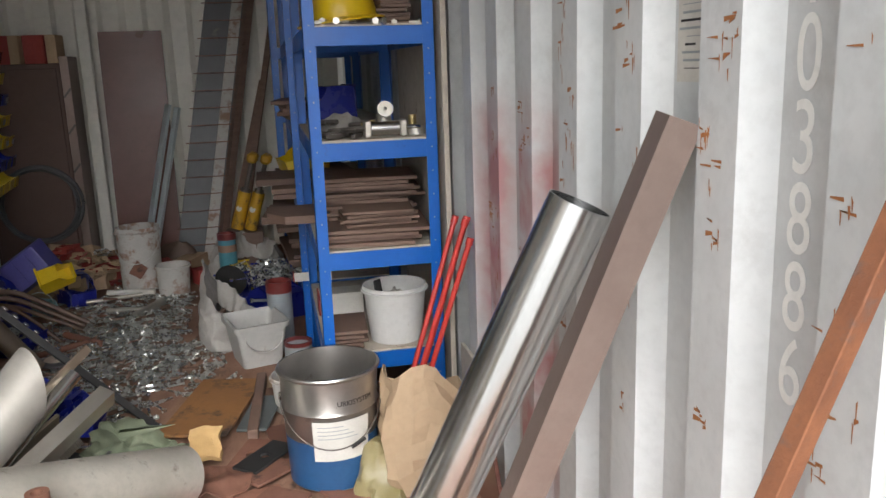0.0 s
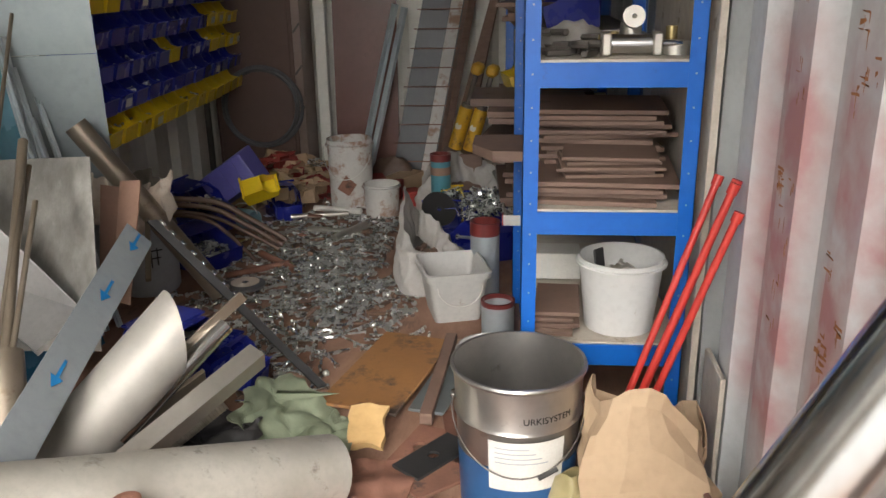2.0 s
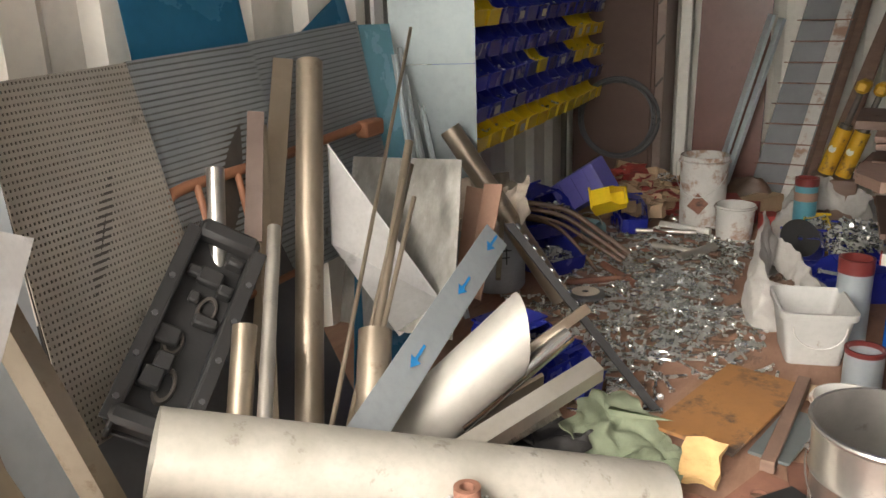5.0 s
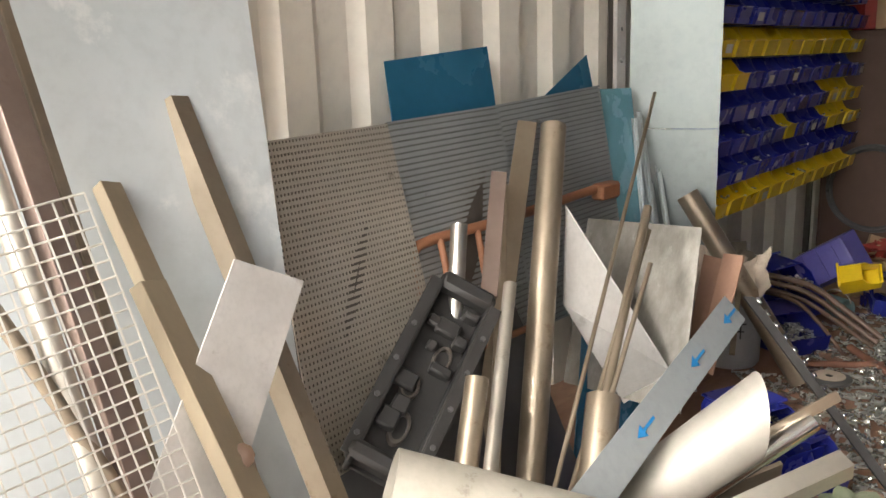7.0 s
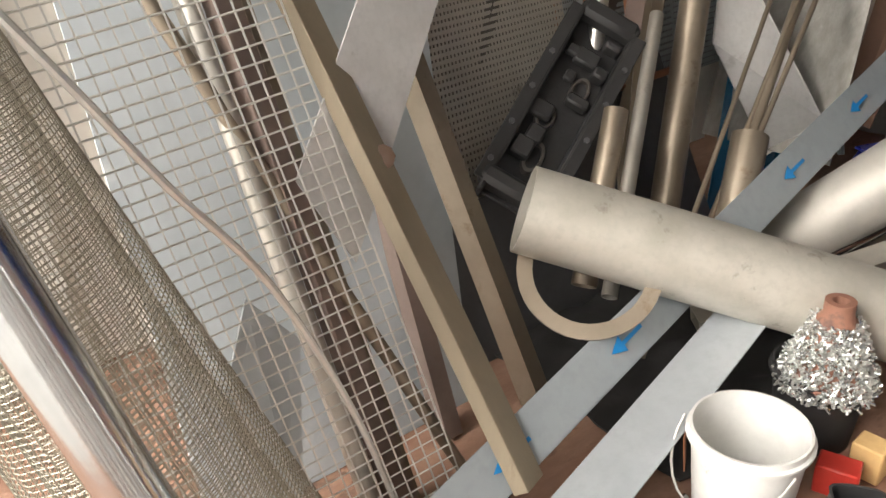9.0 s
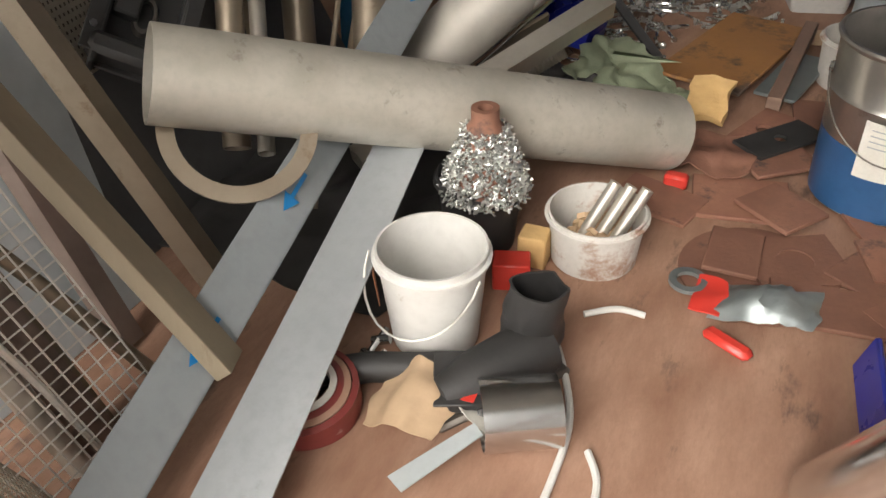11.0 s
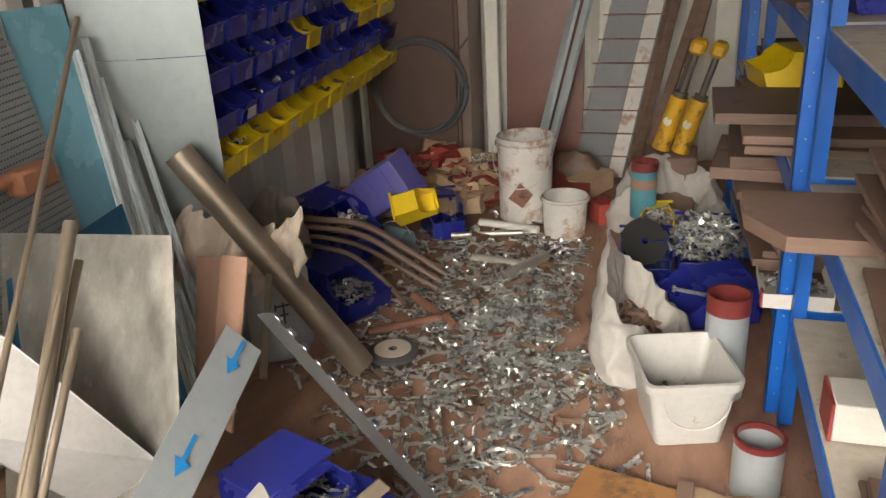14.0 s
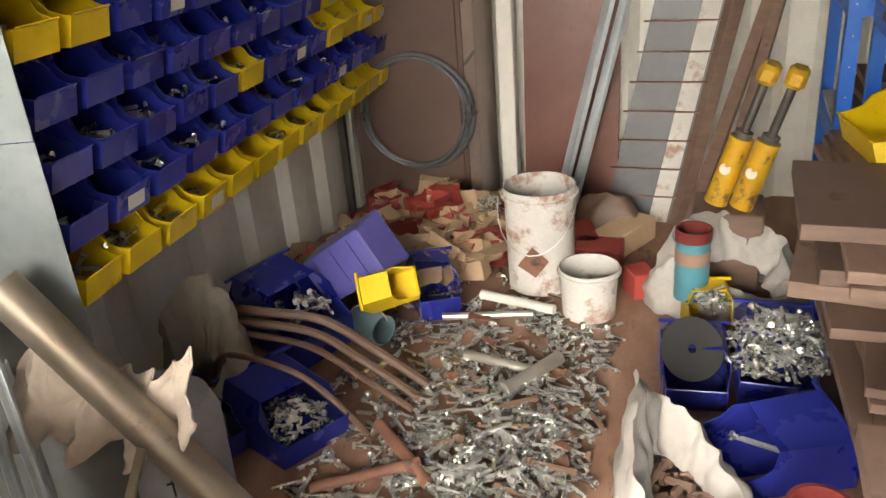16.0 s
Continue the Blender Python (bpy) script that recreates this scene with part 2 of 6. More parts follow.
M_ARROW = mat("blue arrow tape", (0.01, 0.20, 0.50), (0.02, 0.25, 0.58), 0.4, 0, 10.0)
M_PLAST = mat("white bucket plastic", (0.56, 0.55, 0.52), (0.64, 0.63, 0.60), 0.42, 0, 5.0, (0.36, 0.29, 0.22), 0.22, 14.0, 0.08, 60)
M_DIRTY = mat("plaster-stained bucket", (0.50, 0.48, 0.44), (0.63, 0.61, 0.57), 0.75, 0, 9.0, (0.33, 0.21, 0.15), 0.6, 9.0, 0.4, 40)
M_BINB = mat("blue bin plastic", (0.016, 0.022, 0.21), (0.026, 0.036, 0.29), 0.27, 0, 5.0, (0.03, 0.03, 0.09), 0.15, 12.0, 0.02, 60, rand=0.15)
M_BINV = mat("faded blue bin plastic", (0.07, 0.065, 0.25), (0.10, 0.09, 0.31), 0.45, 0, 6.0, (0.12, 0.1, 0.2), 0.25, 10.0, 0.03, 60)
M_BINY = mat("yellow bin plastic", (0.68, 0.46, 0.008), (0.76, 0.53, 0.012), 0.36, 0, 5.0, (0.5, 0.34, 0.02), 0.15, 12.0, 0.02, 60, rand=0.1)
M_LABEL = mat("paper label", (0.58, 0.56, 0.51), (0.66, 0.64, 0.58), 0.8, 0, 20.0)
M_INK = mat("black ink", (0.02, 0.02, 0.02), (0.03, 0.03, 0.03), 0.7, 0, 20.0)
M_ZINC = mat("zinc bolts", (0.56, 0.57, 0.55), (0.73, 0.73, 0.70), 0.27, 0.86, 30.0, (0.42, 0.39, 0.33), 0.2, 40.0, 0.0)
M_PERF = mat("perforated sheet steel", (0.46, 0.42, 0.355), (0.58, 0.535, 0.46), 0.5, 0.5, 5.0, (0.14, 0.11, 0.08), 0.3, 6.0, 0.05, 60)
M_PERFD = mat("dark ribbed screen", (0.32, 0.345, 0.35), (0.42, 0.445, 0.445), 0.45, 0.5, 5.0, (0.08, 0.07, 0.06), 0.3, 6.0, 0.05, 60)
M_FILM = mat("blue film sheet", (0.02, 0.12, 0.22), (0.03, 0.16, 0.28), 0.25, 0.1, 3.0, (0.05, 0.22, 0.34), 0.15, 4.0, 0.03, 30)
M_CYAN = mat("pale blue film", (0.18, 0.45, 0.56), (0.25, 0.53, 0.63), 0.25, 0.1, 3.0, (0.4, 0.6, 0.66), 0.25, 4.0, 0.03, 30)
M_TERRA = mat("red-brown frame paint", (0.27, 0.115, 0.06), (0.34, 0.15, 0.08), 0.6, 0, 8.0, (0.16, 0.08, 0.05), 0.3, 10.0, 0.15, 70)
M_RED = mat("red painted rod", (0.50, 0.035, 0.025), (0.58, 0.05, 0.035), 0.4, 0, 6.0, (0.3, 0.03, 0.02), 0.2, 12.0, 0.04, 60)
M_CANB = mat("blue can enamel", (0.06, 0.21, 0.26), (0.09, 0.27, 0.32), 0.4, 0, 9.0, (0.25, 0.27, 0.27), 0.25, 14.0, 0.05, 60)
M_CANRED = mat("dark red can enamel", (0.13, 0.022, 0.02), (0.19, 0.035, 0.03), 0.4, 0, 9.0, (0.35, 0.3, 0.28), 0.2, 14.0, 0.1, 60)
M_CARD = mat("brown cardboard", (0.42, 0.29, 0.175), (0.52, 0.37, 0.235), 0.85, 0, 6.0, (0.28, 0.18, 0.1), 0.25, 7.0, 0.15, 60, rand=0.12)
M_CARDR = mat("red carton", (0.25, 0.032, 0.026), (0.35, 0.055, 0.042), 0.65, 0, 8.0, (0.45, 0.3, 0.2), 0.2, 9.0, 0.1, 60, rand=0.15)
M_DULL = mat("dull stainless", (0.40, 0.375, 0.33), (0.50, 0.47, 0.42), 0.6, 0.4, 4.0, (0.28, 0.25, 0.21), 0.3, 7.0, 0.06, 60, rvar=0.1)
M_SKY = mat("teal can enamel", (0.16, 0.27, 0.29), (0.24, 0.36, 0.38), 0.5, 0, 8.0, (0.3, 0.22, 0.16), 0.3, 9.0, 0.08, 60)
M_CREAMC = mat("cream cloth", (0.50, 0.42, 0.34), (0.60, 0.52, 0.43), 0.9, 0, 6.0, (0.36, 0.28, 0.22), 0.3, 9.0, 0.3, 160)
M_CANIS = mat("grey canister plastic", (0.33, 0.34, 0.355), (0.41, 0.42, 0.435), 0.5, 0, 6.0, (0.24, 0.22, 0.2), 0.3, 8.0, 0.08, 60)
M_PLATE = mat("streaked dull plate", (0.20, 0.19, 0.17), (0.38, 0.365, 0.33), 0.45, 0.55, 6.0, (0.46, 0.44, 0.40), 0.3, 5.0, 0.05, 60, (4, 4, 0.8))
M_BRASS = mat("dull brass", (0.40, 0.31, 0.14), (0.50, 0.40, 0.20), 0.35, 0.8, 8.0, (0.3, 0.24, 0.14), 0.3, 14.0, 0.04, 60)
M_SACKG = mat("grey sack cloth", (0.19, 0.165, 0.13), (0.27, 0.24, 0.19), 0.9, 0, 6.0, (0.12, 0.1, 0.08), 0.35, 9.0, 0.3, 160)
M_RUSTO = mat("bright rust scratch", (0.30, 0.11, 0.035), (0.42, 0.19, 0.07), 0.9, 0, 40.0, (0.17, 0.07, 0.04), 0.35, 60.0, 0.2, 110)
M_TUBW = mat("dusty white tub plastic", (0.40, 0.39, 0.365), (0.47, 0.46, 0.43), 0.45, 0, 6.0, (0.27, 0.22, 0.17), 0.3, 12.0, 0.08, 60)
M_SLATE = mat("dull slate steel", (0.085, 0.085, 0.088), (0.13, 0.13, 0.132), 0.5, 0.3, 5.0, (0.2, 0.18, 0.16), 0.3, 7.0, 0.05, 60)
M_CHAN = mat("bright galvanised channel", (0.50, 0.55, 0.565), (0.60, 0.65, 0.66), 0.4, 0.4, 5.0, (0.34, 0.37, 0.38), 0.3, 8.0, 0.04, 60)
M_STRIP = mat("pale steel strip", (0.36, 0.385, 0.40), (0.47, 0.495, 0.51), 0.42, 0.35, 5.0, (0.30, 0.31, 0.31), 0.35, 9.0, 0.05, 60)
M_CLOTH = mat("white sack cloth", (0.34, 0.32, 0.29), (0.43, 0.405, 0.37), 0.9, 0, 6.0, (0.34, 0.28, 0.22), 0.3, 9.0, 0.3, 200)
M_GREEN = mat("green rag", (0.17, 0.20, 0.13), (0.24, 0.27, 0.18), 0.95, 0, 6.0, (0.12, 0.13, 0.1), 0.3, 9.0, 0.3, 200)
M_FOAM = mat("yellow foam", (0.52, 0.33, 0.13), (0.60, 0.40, 0.18), 0.9, 0, 6.0, (0.4, 0.24, 0.1), 0.25, 9.0, 0.3, 90)
M_BLACK = mat("black rubber", (0.016, 0.016, 0.016), (0.032, 0.03, 0.029), 0.6, 0, 7.0, (0.075, 0.062, 0.05), 0.2, 10.0, 0.2, 60)
M_HOSE = mat("brown hose", (0.10, 0.06, 0.04), (0.15, 0.09, 0.06), 0.55, 0, 7.0, (0.2, 0.15, 0.1), 0.2, 10.0, 0.1, 60)
M_BROWNP = mat("brown panel", (0.10, 0.06, 0.045), (0.14, 0.085, 0.065), 0.6, 0, 3.0, (0.16, 0.1, 0.08), 0.3, 2.5, 0.05, 40)
M_REDP = mat("red-brown panel", (0.15, 0.065, 0.05), (0.20, 0.09, 0.07), 0.35, 0, 3.0, (0.1, 0.05, 0.04), 0.3, 3.0, 0.05, 40)
M_YELP = mat("yellow jack paint", (0.50, 0.27, 0.010), (0.58, 0.33, 0.015), 0.5, 0, 6.0, (0.14, 0.08, 0.03), 0.5, 12.0, 0.1, 60)
M_BLUEP = mat("blue pail paint", (0.025, 0.085, 0.21), (0.04, 0.12, 0.27), 0.35, 0.2, 5.0, (0.2, 0.24, 0.3), 0.2, 9.0, 0.05, 60)
M_MESHD = mat("dull old wire", (0.29, 0.265, 0.205), (0.40, 0.37, 0.30), 0.5, 0.5, 20.0)
M_BAG = mat("kraft paper", (0.42, 0.30, 0.185), (0.50, 0.365, 0.235), 0.8, 0, 5.0, (0.42, 0.29, 0.17), 0.3, 8.0, 0.25, 25)
M_SACK = mat("yellowish plastic bag", (0.27, 0.225, 0.09), (0.36, 0.31, 0.18), 0.35, 0, 6.0, (0.4, 0.33, 0.16), 0.3, 8.0, 0.2, 50)
M_WOODO = mat("orange stained board", (0.27, 0.125, 0.045), (0.36, 0.175, 0.06), 0.7, 0, 5.0, (0.08, 0.055, 0.04), 0.6, 6.0, 0.25, 50)
M_WIRE = mat("galvanised wire", (0.62, 0.61, 0.57), (0.70, 0.69, 0.64), 0.4, 0.7, 20.0)
M_PINK = mat("pink card", (0.27, 0.155, 0.105), (0.34, 0.205, 0.145), 0.8, 0, 7.0)


def wall_paint():
    """Grey-white container paint with sprayed red patches and rusty scratches."""
    m = mat("worn container paint", (0.55, 0.57, 0.565), (0.66, 0.675, 0.665), 0.45, 0, 5.0, (0.52, 0.53, 0.52), 0.45, 4.0, 0.05, 30)
    nt = m.node_tree
    N, L = nt.nodes.new, nt.links.new
    bs = nt.nodes["Principled BSDF"]
    src = bs.inputs["Base Color"].links[0].from_socket
    co = N("ShaderNodeTexCoord")
    sep = N("ShaderNodeSeparateXYZ")
    L(co.outputs["Object"], sep.inputs[0])

    def calc(op, a, b=None):
        n = N("ShaderNodeMath")
        n.operation = op
        n.use_clamp = op == "MULTIPLY"
        for s, val in ((n.inputs[0], a), (n.inputs[1], b)):
            if val is None:
                continue
            if isinstance(val, (int, float)):
                s.default_value = val
            else:
                L(val, s)
        return n.outputs[0]

    def band(axis, mid, half, soft):
        d = calc("ABSOLUTE", calc("SUBTRACT", sep.outputs[axis], mid))
        r = N("ShaderNodeMapRange")
        r.interpolation_type = "SMOOTHSTEP"
        r.inputs["From Min"].default_value, r.inputs["From Max"].default_value = half + soft, half
        L(d, r.inputs["Value"])
        return r.outputs["Result"]

    nz = N("ShaderNodeTexNoise")
    nz.inputs["Scale"].default_value, nz.inputs["Detail"].default_value = 9.0, 6.0
    L(co.outputs["Object"], nz.inputs["Vector"])
    speck = N("ShaderNodeMapRange")
    speck.inputs["From Min"].default_value, speck.inputs["From Max"].default_value = 0.25, 0.6
    L(nz.outputs["Fac"], speck.inputs["Value"])
    one = calc("MULTIPLY", band("Y", 2.20, 0.10, 0.10), band("Z", 0.68, 0.28, 0.24))
    two = calc("MULTIPLY", band("Y", 1.87, 0.09, 0.12), band("Z", 0.62, 0.32, 0.26))
    red = calc("MULTIPLY", calc("MULTIPLY", calc("MAXIMUM", one, two), speck.outputs["Result"]), 0.8)
    mx = N("ShaderNodeMix")
    mx.data_type = "RGBA"
    L(red, mx.inputs["Factor"])
    L(src, mx.inputs["A"])
    mx.inputs["B"].default_value = (0.40, 0.12, 0.11, 1)
    L(mx.outputs["Result"], bs.inputs["Base Color"])
    return m


M_WALL = wall_paint()

# ---- the container ----
XR, XL, YB, Y0, ZC = 0.615, -1.70, 5.80, -0.12, 2.39


def corrugated(u0, u1, z0, z1, phase, back=0.05):
    """A trapezoid-corrugated sheet in the u-z plane: v = 0 at the ribs, 0.036 in the recesses."""
    pitch, us, vs = 0.278, [], []
    k = math.floor((u0 - phase) / pitch) - 1
    while phase + k * pitch < u1 + pitch:
        c = phase + k * pitch
        for du, dv in ((-0.050, 0.036), (0.050, 0.036), (0.089, 0.0), (0.189, 0.0)):
            us.append(c + du)
            vs.append(dv)
        k += 1
    pts = [(u, v) for u, v in zip(us, vs) if u0 <= u <= u1]
    pts = [(u0, pts[0][1])] + pts + [(u1, pts[-1][1])]
    v, f = [], []
    for u, w in pts:
        v += [(u, w, z0), (u, w, z1), (u, back, z1), (u, back, z0)]
    for i in range(len(pts) - 1):
        a, b = 4 * i, 4 * i + 4
        f += [(a, b, b + 1, a + 1), (a + 1, b + 1, b + 2, a + 2), (a + 2, b + 2, b + 3, a + 3), (a + 3, b + 3, b, a)]
    n = 4 * (len(pts) - 1)
    f += [(0, 1, 2, 3), (n + 3, n + 2, n + 1, n)]
    return v, f


g = corrugated(Y0, YB, 0.001, ZC, 0.885)
setting("wall_east", ([(XR + v, u, z) for u, v, z in g[0]], g[1]), M_WALL, "grey-white corrugated steel container wall with rust scratches", 20)
g = corrugated(Y0, YB, 0.001, ZC, 0.93)
setting("wall_west", ([(XL - v, u, z) for u, v, z in g[0]], [q[::-1] for q in g[1]]), M_CREAM, "cream corrugated steel container wall", 20)
g = corrugated(XL - 0.04, XR + 0.04, 0.001, ZC, -1.05)
setting("wall_north", ([(u, YB + v, z) for u, v, z in g[0]], g[1]), M_CREAM, "cream corrugated steel end wall", 20)
g = corrugated(Y0, YB, XL - 0.05, XR + 0.05, 0.9)
setting("ceiling", ([(z, u, ZC + v) for u, v, z in g[0]], g[1]), M_CEIL, "corrugated container roof", 20)
setting("floor", box((XL + XR) / 2, (Y0 + YB) / 2, -0.02, XR - XL + 0.1, YB - Y0 + 0.1, 0.04), M_FLOOR, "worn brown plywood container floor")
# unseen ground outside, added to reflect daylight through the open end
setting("ground", [slab([(-60, -80, -0.06), (60, -80, -0.06), (60, 60, -0.06), (-60, 60, -0.06)], 0.01)], M_GROUND, "unseen ground outside, kept pale to bounce light indoors")
for sx, nm in ((XR + 0.075, "trim_1"), (XL - 0.075, "trim_2")):
    setting(nm, box(sx, Y0 - 0.05, 1.17, 0.15, 0.10, 2.5, 0.01), M_CREAM, "container corner post")


# ---- blue shelving along the east wall ----
LEVELS = (0.30, 0.64, 0.985, 1.33, 1.68)


def shelving(y0, y1, x0, x1, label):
    s = thing("shelving_unit", (x0, y0, 0), label, "shelf", "blue shelving units")
    for x, sx in ((x0, 1), (x1, -1)):
        for y, sy in ((y0, 1), (y1, -1)):
            g = [box(x + sx * 0.018, y + sy * 0.001, 0.95, 0.036, 0.002, 1.9), box(x + sx * 0.001, y + sy * 0.018, 0.95, 0.002, 0.036, 1.9)]
            po = part("post", g, M_BLUE, s)
            holes = [box(x + sx * 0.019, y - sy * 0.0006, 0.06 + 0.075 * k, 0.004, 0.001, 0.004) for k in range(24)]
            tagged(part("slot_row", holes, M_GREYP, po, "pale slots of a blue post"), kind="stuff")
    for z in LEVELS:
        for y in (y0 + 0.004, y1 - 0.004):
            part("beam", box((x0 + x1) / 2, y, z - 0.028, x1 - x0 - 0.004, 0.006, 0.056, 0.001), M_BLUE, s)
        for x in (x0 + 0.004, x1 - 0.004):
            part("side_beam", box(x, (y0 + y1) / 2, z - 0.028, 0.006, y1 - y0 - 0.02, 0.056, 0.001), M_BLUE, s)
        part("shelf_board", box((x0 + x1) / 2, (y0 + y1) / 2, z + 0.003, x1 - x0 - 0.012, y1 - y0 - 0.012, 0.006), M_CHIP, s, "dusty grey chipboard")
    return s


shelving(2.545, 3.485, 0.152, 0.548, "blue steel boltless shelving unit with stacked boards and fittings")
shelving(3.53, 4.56, 0.125, 0.545, "blue steel shelving unit loaded with brown boards")
shelving(4.62, 5.06, 0.075, 0.545, "blue steel shelving unit with boards and bins")
solo("side_panel", box(0.572, 2.95, 0.95, 0.018, 0.86, 1.9, 0.002), M_CHIP, "pale chipboard side panel behind the blue shelves", "board")
solo("side_panel", box(0.598, 2.42, 0.16, 0.012, 0.16, 0.32, 0.002), M_CHIP, "small chipboard offcut standing against the wall", "board")

# stacks of brown boards on the shelves
rnd = random.Random(4)


def stack(x, y, z, n, w, d, h=0.012, jit=0.03, label="brown coated plywood board on a blue shelf"):
    for k in range(n):
        c = (x + rnd.uniform(-jit, jit), y + rnd.uniform(-jit, jit))
        ob = solo("board", moved(box(0, 0, 0, w * rnd.uniform(0.85, 1.05), d * rnd.uniform(0.85, 1.05), h, 0.0015),
                  Matrix.Translation((c[0], c[1], z + h / 2 + k * (h + 0.001))) @ Matrix.Rotation(rnd.uniform(-0.12, 0.12), 4, "Z")), M_WOOD, label, "board", "brown boards on the shelves")


stack(0.34, 2.75, 0.647, 4, 0.34, 0.34)
stack(0.37, 2.74, 0.70, 5, 0.24, 0.20, 0.009, 0.012)
stack(0.36, 2.96, 0.684, 12, 0.34, 0.30, 0.012, 0.015)
stack(0.245, 2.70, 0.307, 5, 0.12, 0.24, 0.010, 0.006)
stack(0.24, 3.95, 0.647, 2, 0.40, 0.50, 0.022, 0.02)
stack(0.17, 3.98, 0.695, 1, 0.44, 0.34, 0.030, 0.01, "thick brown plank jutting out over a blue shelf")
stack(0.25, 4.30, 0.647, 3, 0.38, 0.36, 0.018, 0.02)
stack(0.26, 4.00, 0.307, 7, 0.36, 0.60, 0.020, 0.03)
stack(0.21, 4.12, 0.455, 1, 0.36, 0.42, 0.024, 0.01, "grey-edged board jutting out over a blue shelf")
stack(0.19, 4.18, 0.481, 2, 0.40, 0.40, 0.036, 0.008, "thick reddish board jutting out over a blue shelf")
stack(0.30, 4.80, 0.647, 5, 0.30, 0.24, 0.02, 0.03)
stack(0.32, 4.83, 0.307, 5, 0.30, 0.24, 0.02, 0.03)
stack(0.24, 4.0, 0.992, 5, 0.32, 0.5, 0.016, 0.03)
solo("plank_end", slab([(0.0, 3.32, 0.648), (0.0, 3.17, 0.648), (0.065, 3.06, 0.648), (0.40, 3.05, 0.648), (0.40, 3.33, 0.648)][::-1], -0.03), M_WOOD, "brown plank with a cut corner jutting out over a blue shelf", "plank")
stack(0.44, 2.75, 1.337, 16, 0.10, 0.2, 0.012, 0.006)
stack(0.32, 3.0, 1.337, 4, 0.26, 0.4, 0.012, 0.02)

# pot of fittings, carton and tools on the lowest shelf
BUCKET = [(0.0, 0.004), (0.80, 0.004), (0.97, 0.90), (0.99, 0.90), (1.06, 0.905), (1.06, 0.93), (1.0, 0.94), (1.0, 1.0), (0.955, 1.0), (0.90, 0.5), (0.775, 0.03), (0.0, 0.03)]


def bucket(name, at, r, h, material, label, handle=True, tilt=(0, 0), scale_low=1.0):
    b = thing(name, at, label, "bucket")
    m = Matrix.Translation(at) @ Euler((radians(tilt[0]), radians(tilt[1]), 0)).to_matrix().to_4x4()
    prof = [(q * r * (scale_low if z < 0.5 else 1), z * h) for q, z in BUCKET]
    part("body", moved(lathe(prof, 36), m), material, b)
    if handle:
        pts = [(1.07 * r * math.cos(a), -0.35 * r - 0.6 * r * math.sin(a) * 0.4 - 0.75 * r * math.sin(a), 0.9 * h - 0.42 * h * math.sin(a)) for a in np.linspace(0, math.pi, 15)]
        part("handle", moved(sweep(pts, 0.0022, 6), m), M_WIRE, b, "wire handle")
    return b


bucket("fittings_bucket", (0.405, 2.665, 0.306), 0.108, 0.19, M_PLAST, "white plastic bucket of small fittings on the lowest shelf", False)


def bolt(L, r):
    head = lathe([(1.75 * r, 0), (1.75 * r, 1.2 * r)], 6)
    shank = lathe([(r, 1.2 * r), (r, L), (0.75 * r, L + 0.4 * r)], 6)
    return merge([head, shank])


def heap(count, region, seed, lmin=0.03, lmax=0.075, r0=0.0028, r1=0.0048, tilt=0.25):
    """Bolts strewn over region(rnd) -> (x, y, z)."""
    q = random.Random(seed)
    out = []
    for _ in range(count):
        p = region(q)
        if p is None:
            continue
        r = q.uniform(r0, r1)
        m = Matrix.Translation(p) @ Matrix.Rotation(q.uniform(0, 6.283), 4, "Z") @ Matrix.Rotation(math.pi / 2 + q.uniform(-tilt, tilt), 4, "Y")
        long = q.uniform(lmin, lmax)
        out.append(moved(bolt(long, r), m @ Matrix.Translation((0, 0, -long / 2))))
    return merge(out)


def disc_region(x, y, z, rad, dome=0.0):
    def f(q):
        a, d = q.uniform(0, 6.283), rad * math.sqrt(q.random())
        return (x + d * math.cos(a), y + d * math.sin(a), z + dome * (1 - (d / rad) ** 2) * q.uniform(0.6, 1))
    return f


solo("small_fittings", heap(26, disc_region(0.405, 2.665, 0.40, 0.07, 0.07), 3, 0.02, 0.05, 0.006, 0.011, 0.6), M_STEEL, "grey pipe fittings heaped in a bucket", "fittings", kind="stuff")
solo("packet", bar((0.355, 2.64, 0.43), (0.345, 2.655, 0.515), 0.042, 0.006, 20), M_INK, "dark blue and white blister packet in a bucket", "packet")
cb = thing("carton", (0.25, 3.0, 0.307), "red and white carton on a blue shelf", "box")
part("box_body", box(0.25, 3.02, 0.352, 0.16, 0.10, 0.08, 0.002), M_LABEL, cb)
part("red_end", box(0.166, 3.02, 0.352, 0.006, 0.102, 0.082, 0.001), M_CARDR, cb)
oc = thing("carton", (0.17, 3.62, 0.307), "open red and white carton of screws on a blue shelf", "box")
for nm, g in (("base", box(0.17, 3.62, 0.312, 0.16, 0.2, 0.004)), ("side_flap", slab([(0.25, 3.52, 0.31), (0.25, 3.72, 0.31), (0.25, 3.72, 0.36), (0.25, 3.52, 0.36)], 0.003)),
              ("side_flap", slab([(0.09, 3.52, 0.31), (0.09, 3.72, 0.31), (0.085, 3.72, 0.35), (0.085, 3.52, 0.35)], 0.003)), ("end_flap", slab([(0.09, 3.52, 0.31), (0.25, 3.52, 0.31), (0.25, 3.515, 0.35), (0.09, 3.515, 0.35)], 0.003))):
    part(nm, g, M_LABEL, oc)
part("red_corner", box(0.088, 3.53, 0.331, 0.006, 0.03, 0.042, 0.001), M_CARDR, oc, "red printed corner")
solo("screws_in_carton", heap(60, disc_region(0.17, 3.62, 0.33, 0.07, 0.02), 9, 0.02, 0.04), M_ZINC, "zinc screws in an open carton", "screws", kind="stuff")

